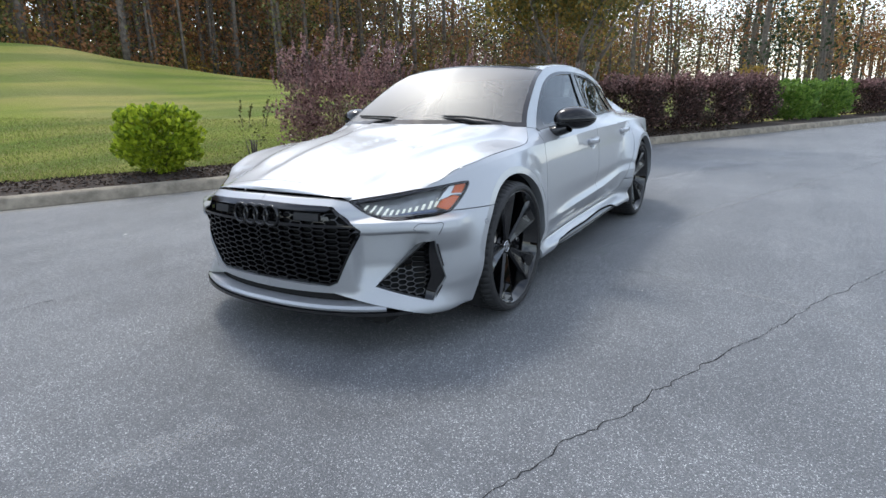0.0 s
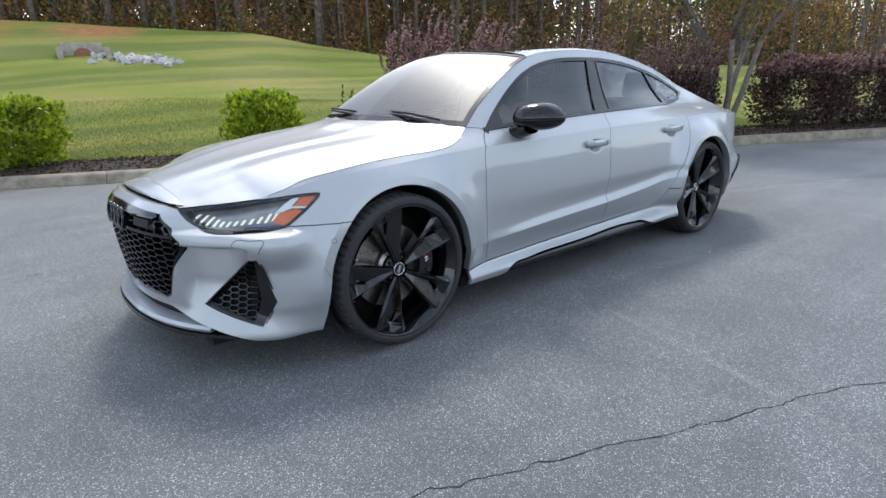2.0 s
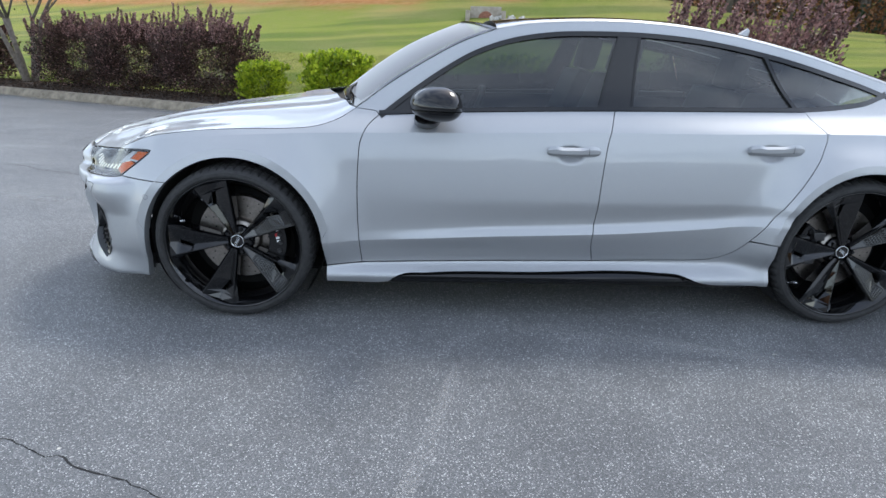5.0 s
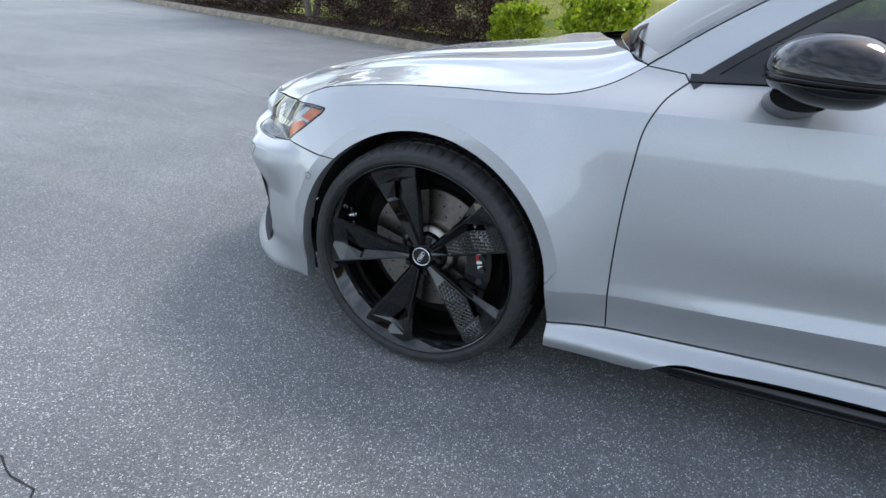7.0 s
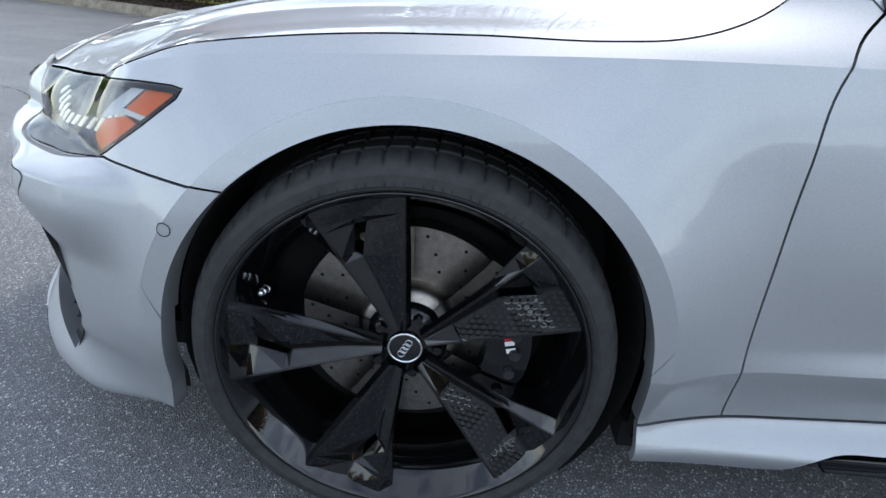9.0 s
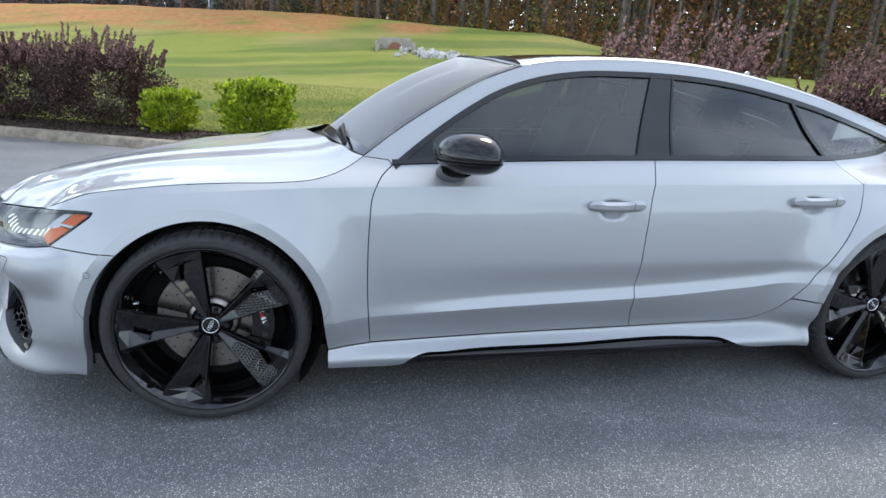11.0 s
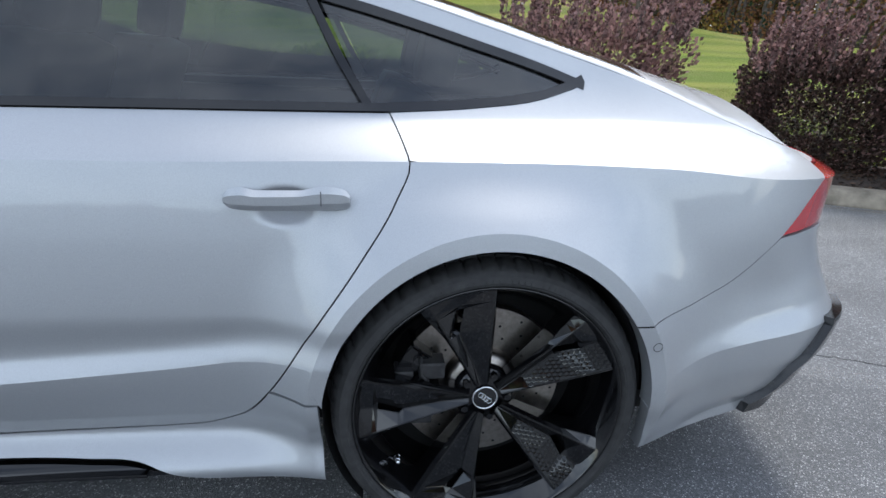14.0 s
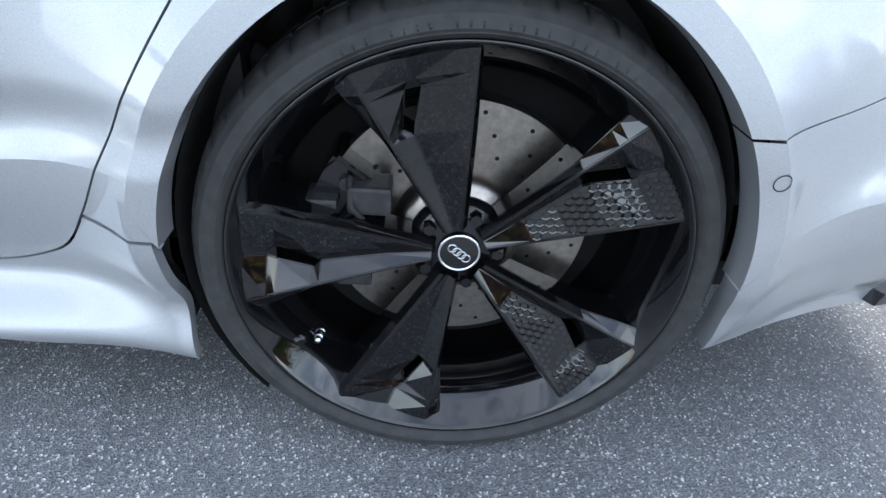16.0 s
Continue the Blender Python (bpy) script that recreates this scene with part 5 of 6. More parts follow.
shrub("leafy_shrub", 22.6, 1.2, 2.4, 1.15, "bright green feathery shrub beyond the hedge", [LEAF_GREEN], 4200, 0.10, 1.3, 0.05, 0.3, group="green shrubs")
for s in (-18.9, -21.2, -23.6, -26.2):
    shrub("leafy_shrub", s, 1.1, 2.5, 1.25, "bright green feathery shrub beyond the hedge", [LEAF_GREEN], 4200, 0.10, 1.4, 0.05, 0.3, group="green shrubs")
shrub("yellow_shrub", 19.4, 1.9, 1.0, 1.7, "yellow-leaved shrub standing behind green ones", [LEAF_GOLD], 1200, 0.08, 1.0, 0.05, 0.3)
shrub("sparse_shrub", 3.45, 1.2, 0.5, 0.8, "thin sparse shrub with few leaves", [LEAF_OLIVE], 120, 0.045, 0.5, 0.0, 0.6, thick=1.2)


def tree(name, s, d, h, label, mats, leaves, size, trunks=5, clear=1.6):
    o = empty(name, bed(s, d, 0.10))
    tagged(o, label, "tree", "bed trees")
    bm, tips = bmesh.new(), []
    for k in range(trunks):
        a = 6.28 * k / trunks + rng.uniform(-0.3, 0.3)
        lean = Vector((math.cos(a) * 0.26, math.sin(a) * 0.26, 1)).normalized()
        p0 = Vector((math.cos(a) * 0.07, math.sin(a) * 0.07, -0.05))
        p1 = p0 + lean * clear * 0.5 + Vector(rng.normal(0, 0.03, 3))
        p2 = p0 + lean * clear * 1.15
        tube(bm, [p0, p0.lerp(p1, 0.4), p1, p2], [0.075, 0.058, 0.052, 0.045], 10)
        branch_bm(bm, p2, lean + Vector((math.cos(a) * 0.35, math.sin(a) * 0.35, 0)), (h - clear) * 0.48, 0.036, 2, tips)
        branch_bm(bm, p2, lean + Vector((math.cos(a + 1) * 0.75, math.sin(a + 1) * 0.75, 0.2)), (h - clear) * 0.34, 0.024, 2, tips)
    part("trunk", bm, BARK, o, "pale smooth bark", True)
    idx = rng.integers(0, len(tips), leaves)
    at = np.array([list(tips[i][0]) for i in idx]) + rng.normal(0, 0.28, (leaves, 3))
    aim = np.array([list(tips[i][1]) for i in idx]) + rng.normal(0, 0.6, (leaves, 3))
    mesh_part("crown", leaf_mesh("crown", at, aim, size, mats, rng.integers(0, len(mats), leaves)), None, o)
    return o


MYRTLE = "multi-stemmed ornamental tree with pale bark and thinning autumn leaves"
tree("tree", 10.75, 1.25, 5.2, MYRTLE, [LEAF_OLIVE, LEAF_GOLD], 22000, 0.085, clear=1.6)
tree("tree", -10.3, 1.15, 5.2, MYRTLE, [LEAF_OLIVE, LEAF_GOLD], 15000, 0.085, clear=1.4)
tree("tree", 33.5, 1.5, 4.6, "small dark-leaved tree by the kerb", [LEAF_PURPLE, LEAF_PINE], 6000, 0.10, 3, 1.2)


def woods():
    """The wood behind the bank: tall bare trunks, autumn crowns and undergrowth."""
    bm = bmesh.new()
    at, aim, pick = [], [], []
    spots = []
    for k in range(640):
        s = rng.uniform(-75, 85)
        d = 33 + 34 * rng.uniform(0, 1) ** 1.3 + max(0, s - 12) * 0.25
        if s > 25 and rng.uniform() < 0.45:
            continue
        if s < -24 and d < 58:
            continue
        spots.append((s, d))
    for k in range(170):
        s = rng.uniform(34, 165)
        if s > 44 and rng.uniform() < 0.3:
            continue
        spots.append((s, 9 + 30 * rng.uniform(0, 1) + 0.06 * (s - 34)))
    for s, d in spots:
        base = bed(s, d, float(bank(s, d)) - 0.2)
        h, r = rng.uniform(13, 21) * (0.62 if s > 34 else 1), rng.uniform(0.09, 0.22)
        tilt = rng.normal(0, 0.5, 2)
        pts = [base + Vector((tilt[0] * t * t, tilt[1] * t * t, h * t)) for t in (0, 0.12, 0.35, 0.65, 1)]
        tube(bm, pts, [r * 1.25, r, r * 0.85, r * 0.6, r * 0.2], 7)
        tone = rng.choice(4, p=[0.46, 0.20, 0.18, 0.16])
        for j in range(5):
            t = rng.uniform(0.12, 0.7)
            p = pts[0].lerp(pts[-1], t)
            a = rng.uniform(0, 6.28)
            q = p + Vector((math.cos(a), math.sin(a), rng.uniform(0.2, 0.7))) * rng.uniform(0.9, 2.4)
            tube(bm, [p, p.lerp(q, 0.5) + Vector((0, 0, 0.1)), q], [r * 0.25, r * 0.16, 0.01], 4)
            m = 75 if t > 0.42 else 34
            c = np.array(q) + rng.normal(0, 0.55, (m, 3))
            at.append(c), aim.append(rng.normal(0, 1, (m, 3))), pick.append(np.full(m, tone))
        m = 520
        c = np.array(pts[3]) + rng.normal(0, 1, (m, 3)) * (1.9, 1.9, 3.6)
        at.append(c), aim.append(rng.normal(0, 1, (m, 3))), pick.append(np.full(m, tone))
    for k in range(900):
        s = rng.uniform(-70, 80)
        d = 32.5 + rng.uniform(0, 16) + max(0, s - 12) * 0.2
        if s < -24:
            continue
        base = np.array(bed(s, d, float(bank(s, d))))
        m = 110
        hh = rng.uniform(0.6, 2.8)
        c = base + np.abs(rng.normal(0, 1, (m, 3))) * (0, 0, hh) + rng.normal(0, 0.7, (m, 3)) * (1, 1, 0.1)
        at.append(c), aim.append(rng.normal(0, 1, (m, 3))), pick.append(np.full(m, rng.choice(4, p=[0.4, 0.12, 0.36, 0.12])))
    far_at = []
    for k in range(1500):
        s = rng.uniform(-90, 40)
        d = 62 + rng.uniform(0, 14)
        m = 60
        base = np.array(bed(s, d, float(bank(s, d))))
        far_at.append(base + (0, 0, rng.uniform(0.5, 19)) + rng.normal(0, 1.1, (m, 3)))
    for k in range(620):
        s = rng.uniform(18, 170)
        d = rng.uniform(24, 60) + 0.05 * s
        if s > 40 and (d < 0.5 * s or rng.uniform() < 0.15):
            continue
        base = np.array(bed(s, d, float(bank(s, d))))
        far_at.append(base + (0, 0, 0.4 + rng.uniform(0, 1) ** 1.5 * 8.5) + rng.normal(0, 1.0, (110, 3)))
    far_at = np.concatenate(far_at)
    o = mesh_part("distant_foliage", leaf_mesh("distant_foliage", far_at, rng.normal(0, 1, far_at.shape), np.where(np.arange(len(far_at)) < 90000, 0.8, 0.27), [LEAF_BROWN, LEAF_OLIVE], (rng.uniform(0, 1, len(far_at)) < 0.15).astype(int)), None)
    tagged(o, "brown and olive foliage deep in the wood", "foliage", kind="stuff")
    # unseen belt of leaves across the road behind the camera, added for reflections
    for k in range(700):
        base = np.array((rng.uniform(-70, 80), rng.uniform(-64, -50), 0.3 + 4.0 * rng.uniform(0, 1) ** 1.2))
        c = base + rng.normal(0, 1, (60, 3)) * (1.0, 1.0, 0.8)
        c[:, 2] = np.abs(c[:, 2])
        at.append(c), aim.append(rng.normal(0, 1, (60, 3)) * 3), pick.append(np.full(60, rng.choice(4, p=[0.3, 0.15, 0.35, 0.2])))
    trunks = part("woodland_trunks", bm, WOOD_BARK, None, "", True)
    tagged(trunks, "bare trunks of a wood behind the lawn bank", "woodland", kind="stuff")
    at, aim, pick = np.concatenate(at), np.concatenate(aim), np.concatenate(pick)
    leaves = mesh_part("woodland_foliage", leaf_mesh("woodland_foliage", at, aim, np.where(at[:, 1] < -20, 1.6, 0.22), [LEAF_RUST, LEAF_GOLD, LEAF_OLIVE, LEAF_PINE], pick), None)
    tagged(leaves, "rust, gold and olive autumn leaves of the wood, with an unseen belt added across the road for reflections", "foliage", kind="stuff")


woods()


# ---- the car's fittings ----
def patch(name, poly, mat, parents, lift=0.0, rim=0.004, label=""):
    return panel(name, poly, mat, parents, du=0.05, dz=0.03, lift=lift, gap=0, rim=rim, label=label)


def comb(name, poly, lift, wide, tall, slant, thick, deep, parents, mat):
    """A honeycomb of thin bars inside an outline on the skin."""
    lo, hi = np.array(poly).min(0), np.array(poly).max(0)
    a, b = [], []
    step = wide - slant
    for c in range(int((hi[0] - lo[0]) / step) + 3):
        for r in range(int((hi[1] - lo[1]) / tall) + 3):
            u, z = lo[0] + c * step, lo[1] + r * tall + (tall / 2 if c % 2 else 0)
            left, tl, tr, right = (u - wide / 2, z), (u - wide / 2 + slant, z + tall / 2), (u + wide / 2 - slant, z + tall / 2), (u + wide / 2, z)
            for p, q in ((left, tl), (tl, tr), (tr, right)):
                if inside(((p[0] + q[0]) / 2, (p[1] + q[1]) / 2), poly) and min(p[0], q[0]) > UF - 0.01:
                    a.append(p), b.append(q)
    a, b = np.maximum(np.array(a), (UF, 0)), np.maximum(np.array(b), (UF, 0))
    t = b - a
    t /= np.linalg.norm(t, axis=1, keepdims=True) + 1e-9
    nrm = np.stack([-t[:, 1], t[:, 0]], 1) * thick / 2
    corners = [a - nrm, b - nrm, b + nrm, a + nrm]
    n = len(a)
    out = []
    for k, parent in zip((1, -1), parents):
        rows = [skin(c[:, 0], c[:, 1], lift)[0] for c in corners] + [skin(c[:, 0], c[:, 1], lift - deep)[0] for c in corners]
        v = np.concatenate(rows) * (1, k, 1)
        faces = []
        for i in range(n):
            p = [i + n * j for j in range(8)]
            fs = [(p[0], p[1], p[2], p[3]), (p[0], p[4], p[5], p[1]), (p[2], p[6], p[7], p[3]), (p[1], p[5], p[6], p[2]), (p[3], p[7], p[4], p[0])]
            faces += fs if k > 0 else [f[::-1] for f in fs]
        out.append(mesh_part(name, mesh_from(name, v, faces), mat, parent))
        tagged(out[-1], kind="stuff")
    return out


# grille
grille = empty("grille")
grille.parent = car
tagged(grille, "gloss black honeycomb grille")
low_grille = [(UF - 0.02, 0.34), (-1.185, 0.334), (-1.14, 0.354), (-1.008, 0.598), (-1.02, 0.622), (UF - 0.02, 0.626)]
top_grille = [(UF - 0.02, 0.63), (-1.03, 0.628), (-1.137, 0.703), (UF - 0.02, 0.714)]
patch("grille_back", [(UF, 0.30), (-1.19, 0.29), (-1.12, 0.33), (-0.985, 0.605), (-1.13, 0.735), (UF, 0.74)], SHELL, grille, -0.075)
comb("grille_mesh", low_grille, -0.008, 0.080, 0.0285, 0.018, 0.0050, 0.03, (grille, grille), GLOSS_BLACK)
comb("grille_mesh", top_grille, -0.020, 0.080, 0.0285, 0.018, 0.0050, 0.03, (grille, grille), BLACK_TRIM)
ribbon("grille_border", GRILLE[:3] + dense(GRILLE[2:5], 0.03, False) + [GRILLE[5]], 0.0, 0.010, GLOSS_BLACK, grille, lift=-0.004, rim=0.05)
patch("grille_bar", [(UF, 0.695), (-1.16, 0.690), (-1.135, 0.700), (-1.16, 0.711), (UF, 0.720)], GLOSS_BLACK, grille, 0.004, 0.03)
patch("grille_bar", [(UF, 0.622), (-1.03, 0.617), (-1.045, 0.630), (UF, 0.635)], GLOSS_BLACK, grille, 0.0, 0.03)
patch("sensor_box", [(-1.33, 0.648), (-1.20, 0.645), (-1.20, 0.682), (-1.33, 0.686)], MATT_BLACK, grille, -0.008, 0.03)
patch("grille_mark", [(-1.185, 0.652), (-1.145, 0.650), (-1.15, 0.668), (-1.185, 0.670)], BLACK_TRIM, grille, -0.006, 0.012)
bm = bmesh.new()
for k in (-1.5, -0.5, 0.5, 1.5):
    ring_on(bm, (0.068 * k, 0, 0), 0.046, 0.0075, 40, 10)
badge = part("ring_badge", bm, GLOSS_BLACK, grille, "gloss black badge of four linked rings", True)
badge.matrix_world = pose(-0.986, 0, 0.660, -6, 0, -90)

# corner intakes
for k in (0,):
    ins = [(-0.698, 0.533), (-0.688, 0.538), (-0.676, 0.40), (-0.705, 0.262), (-0.935, 0.328)]
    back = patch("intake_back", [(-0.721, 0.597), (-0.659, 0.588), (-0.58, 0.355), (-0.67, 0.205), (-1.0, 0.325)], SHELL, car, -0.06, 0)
    comb("intake_mesh", ins, -0.022, 0.054, 0.0235, 0.013, 0.0038, 0.022, (car, car), GLOSS_BLACK)
    ribbon("intake_border", INTAKE + [INTAKE[0]], 0.0, 0.007, GLOSS_BLACK, car, lift=-0.006, rim=0.05)
    patch("intake_blade", [(-0.666, 0.541), (-0.608, 0.353), (-0.675, 0.248), (-0.712, 0.262), (-0.676, 0.36), (-0.690, 0.543)], GLOSS_BLACK, car, -0.012, 0.03)
ribbon("washer_cover", flow([(-0.751, 0.596), (-0.762, 0.601), (-0.739, 0.625), (-0.686, 0.626), (-0.630, 0.622), (-0.642, 0.598), (-0.656, 0.572)]), -0.0012, 0.0012, SHELL, car, lift=0.0006, rim=0)


def sweep(name, us, ring, mat, parent, label=""):
    """A bar of one section swept round the nose: ring of (stand-out, height)."""
    x, y, nx, ny = plan(us)
    rows = np.array([[(x[i] + nx[i] * o, y[i] + ny[i] * o, z) for o, z in ring] for i in range(len(us))])
    rows = np.concatenate([(rows * (1, -1, 1))[:0:-1], rows])
    a, b = rows.shape[:2]
    faces = [(i * b + j, i * b + (j + 1) % b, (i + 1) * b + (j + 1) % b, (i + 1) * b + j) for i in range(a - 1) for j in range(b)]
    faces += [tuple(range(b)), tuple(range((a - 1) * b, a * b))[::-1]]
    bm = bmesh.new()
    me = mesh_from(name, rows.reshape(-1, 3), faces)
    bm.from_mesh(me)
    bpy.data.meshes.remove(me)
    bmesh.ops.remove_doubles(bm, verts=bm.verts[:], dist=1e-5)
    bmesh.ops.recalc_face_normals(bm, faces=bm.faces[:])
    return part(name, bm, mat, parent, label)


us = np.linspace(UF, -0.90, 40)
sweep("splitter", us, [(-0.05, 0.250), (0.006, 0.242), (0.018, 0.230), (0.014, 0.218), (-0.05, 0.214)], PAINT, car, "silver front splitter")
sweep("splitter_edge", np.linspace(UF, -0.78, 44), [(-0.06, 0.213), (0.022, 0.213), (0.024, 0.198), (0.0, 0.188), (-0.06, 0.188)], GLOSS_BLACK, car)
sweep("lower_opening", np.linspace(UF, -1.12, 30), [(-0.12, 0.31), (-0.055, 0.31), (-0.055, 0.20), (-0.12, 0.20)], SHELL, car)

# headlights
LAMP = clean(LAMP_TOP + LAMP_REAR + LAMP_LOW[1:])
lamps = tuple(empty("headlight") for k in range(2))
for l in lamps:
    l.parent = car
    tagged(l, "slim headlight with slanted white running lights")
patch("lamp_housing", LAMP, LAMP_DARK, lamps, -0.040, 0)
ribbon("lamp_border", LAMP + [LAMP[0]], -0.009, 0.0, GLOSS_BLACK, lamps, lift=-0.002, rim=0.04)
path = flow([(-1.011, 0.698), (-0.949, 0.690), (-0.884, 0.677), (-0.772, 0.680), (-0.661, 0.691), (-0.588, 0.710), (-0.543, 0.732)], 0.001)
for k in range(13):
    i = int((k + 0.2) / 13 * (len(path) - 1))
    u, z = path[i]
    h = (0.042, 0.046, 0.046, 0.040, 0.028, 0.022, 0.020, 0.020, 0.022, 0.026, 0.036, 0.042, 0.040)[k]
    patch("running_light", [(u - 0.0075, z - h / 2), (u + 0.0075, z - h / 2), (u + 0.0075 + 0.8 * h, z + h / 2), (u - 0.0075 + 0.8 * h, z + h / 2)], LAMP_WHITE, lamps, -0.024, 0.003)
patch("side_reflector", [(-0.500, 0.735), (-0.428, 0.732), (-0.382, 0.767), (-0.400, 0.774), (-0.452, 0.772)], AMBER, lamps, -0.006, 0.01, "amber reflector")
patch("side_reflector", [(-0.598, 0.680), (-0.546, 0.662), (-0.520, 0.672), (-0.452, 0.717), (-0.490, 0.727), (-0.560, 0.712)], AMBER, lamps, -0.006, 0.01, "amber reflector")
patch("lamp_blade", [(-0.590, 0.706), (-0.500, 0.729), (-0.430, 0.726), (-0.424, 0.732), (-0.502, 0.737), (-0.452, 0.775), (-0.478, 0.776), (-0.540, 0.742)], LAMP_SILVER, lamps, -0.004, 0.01, "pale silver blade")
patch("projector", [(-0.868, 0.653), (-0.608, 0.653), (-0.593, 0.673), (-0.672, 0.673), (-0.862, 0.666)], LAMP_BLUE, lamps, -0.026, 0.01)
patch("lamp_tray", [(-0.927, 0.657), (-0.578, 0.651), (-0.583, 0.656), (-0.907, 0.662)], SATIN, lamps, -0.010, 0.015)
lens = panel("lens", LAMP, LENS_GLASS, lamps, lift=0.0, gap=0.001, rim=0)
for o in lens:
    o.visible_shadow = False

# parking sensors
for u, z in ((-0.366, 0.588), (3.287, 0.549)):
    c = [(u + 0.0105 * math.cos(k), z + 0.0105 * math.sin(k)) for k in np.linspace(0, 2 * math.pi, 25)]
    ribbon("parking_sensor", c, -0.0008, 0.0008, SHELL, car, lift=0.0006, rim=0)


# door handles
def handle_bm(side, u0, u1, z0, z1):
    """A grip bar that stands off the door: flat face, bevelled edges, hollowed along the top."""
    bm = bmesh.new()
    n = 30
    rows = []
    for i in range(n + 1):
        t = i / n
        u = u0 + (u1 - u0) * t
        end = math.sqrt(max(0.0, 1 - (2 * abs(t - 0.5)) ** 7))
        hollow = float(ease(t, 0.14, 0.27)) * (1 - float(ease(t, 0.60, 0.78)))
        low = z0 + 0.012 * (1 - end) - 0.002 * math.sin(math.pi * t)
        top = z1 - 0.001 - 0.007 * hollow - 0.016 * (1 - end)
        zc, h = (low + top) / 2, (top - low) / 2
        mid = (z0 + z1) / 2
        (pa, pb), (na, nb) = skin([u0 - 0.03, u1 + 0.03], [mid, mid])
        f = (u - u0 + 0.03) / (u1 - u0 + 0.06)
        p, nn = Vector(pa).lerp(Vector(pb), f), Vector(na).lerp(Vector(nb), f).normalized()
        out = 0.012 + 0.012 * min(1.0, 6 * min(t, 1 - t) + 0.1) * end
        ring = []
        for a, b in ((0, -1), (0.011, -0.55), (0.0125, 0.28), (0.004 - 0.006 * hollow, 1), (-0.020, 0.92), (-0.020, -0.92)):
            q = p + nn * (out + a) + Vector((0, 0, zc - mid + h * b))
            ring.append(bm.verts.new((q.x, q.y * -side, q.z)))
        rows.append(ring)
    for p, q in zip(rows, rows[1:]):
        for k in range(6):
            bm.faces.new((p[k], p[(k + 1) % 6], q[(k + 1) % 6], q[k]))
    bm.faces.new(rows[0]), bm.faces.new(rows[-1])
    bmesh.ops.recalc_face_normals(bm, faces=bm.faces[:])
    for e in bm.edges:
        e.smooth = e.calc_face_angle(0) < 0.45
    return bm


for doors, span in ((front_doors, (1.438, 1.678, 0.803, 0.850)), (rear_doors, (2.366, 2.615, 0.824, 0.872))):
    for door, k in zip(doors, (-1, 1)):
        grip = part("door_handle", handle_bm(k, *span), PAINT, door, "", True)
        u = span[1] - 0.055
        bm = bmesh.new()
        mid = (span[2] + span[3]) / 2
        (pa, pb), (na, nb) = skin([span[0] - 0.03, span[1] + 0.03], [mid, mid])
        f = (u - span[0] + 0.03) / (span[1] - span[0] + 0.06)
        p = Vector(pa).lerp(Vector(pb), f) + Vector(na).lerp(Vector(nb), f) * 0.0325
        box(bm, (p.x - 0.0006, -0.0043, p.z - 0.017), (p.x + 0.0006, 0.0043, p.z + 0.012), 0, Matrix.Translation((0, p.y * -k, 0)))
        part("handle_joint", bm, SHELL, grip)


# mirrors
def mirror(k):
    o = empty("door_mirror")
    o.parent = car
    tagged(o, "gloss black door mirror")

    def head(lo, hi, grow, name, mat, label=""):
        bm = bmesh.new()
        bmesh.ops.create_uvsphere(bm, u_segments=40, v_segments=28, radius=1.0)
        for v in bm.verts:
            x, y, z = v.co
            x = math.copysign(abs(x) ** 0.85, x)
            y = math.copysign(abs(y) ** 0.80, y)
            zz = min(hi, max(lo, z))
            tall = 0.084 if zz > 0 else 0.064
            depth = 0.125 if x < 0 else 0.088
            squash = 1 - 0.28 * max(0, -y) ** 2
            v.co = ((depth * x * squash) * grow, 0.128 * y * grow, (tall * zz * squash) * grow)
            v.co.x += -0.28 * v.co.y
        bmesh.ops.remove_doubles(bm, verts=bm.verts[:], dist=1e-6)
        for v in bm.verts:
            v.co += Vector((0.945, -0.925, 1.016))
            v.co.y *= -k
        if k > 0:
            bmesh.ops.reverse_faces(bm, faces=bm.faces[:])
        return part(name, bm, mat, o, label, True)
    head(-0.05, 1, 1.0, "mirror_cap", GLOSS_BLACK)
    head(-0.24, -0.06, 0.985, "mirror_band", BLACK_TRIM)
    head(-1, -0.26, 1.0, "mirror_shell", GLOSS_BLACK)
    bm = bmesh.new()
    rows = []
    for t in np.linspace(0, 1, 8):
        c = Vector((0.895 - 0.01 * t, -0.90 + 0.14 * t, 0.965 - 0.042 * t))
        w, h = 0.062 - 0.006 * t, 0.030 + 0.012 * t
        rows.append([bm.verts.new((c.x + w * math.cos(a), (c.y + 0.012 * math.sin(a)) * -k, c.z + h * math.sin(a))) for a in np.linspace(0, 2 * math.pi, 17)[:-1]])
    for p, q in zip(rows, rows[1:]):
        for j in range(16):
            bm.faces.new((p[j], p[(j + 1) % 16], q[(j + 1) % 16], q[j]))
    bm.faces.new(rows[-1])
    bmesh.ops.recalc_face_normals(bm, faces=bm.faces[:])
    part("mirror_foot", bm, BLACK_TRIM, o, "", True)
    bm = bmesh.new()
    bmesh.ops.create_circle(bm, cap_ends=True, segments=28, radius=1.0, matrix=Matrix.Translation((1.036, 0.928 * k, 1.020)) @ pose(0, 0, 0, 0, 90, 14 * k) @ Matrix.Diagonal((0.052, 0.098, 1, 1)))
    part("mirror_glass", bm, CHROME, o)


mirror(-1), mirror(1)

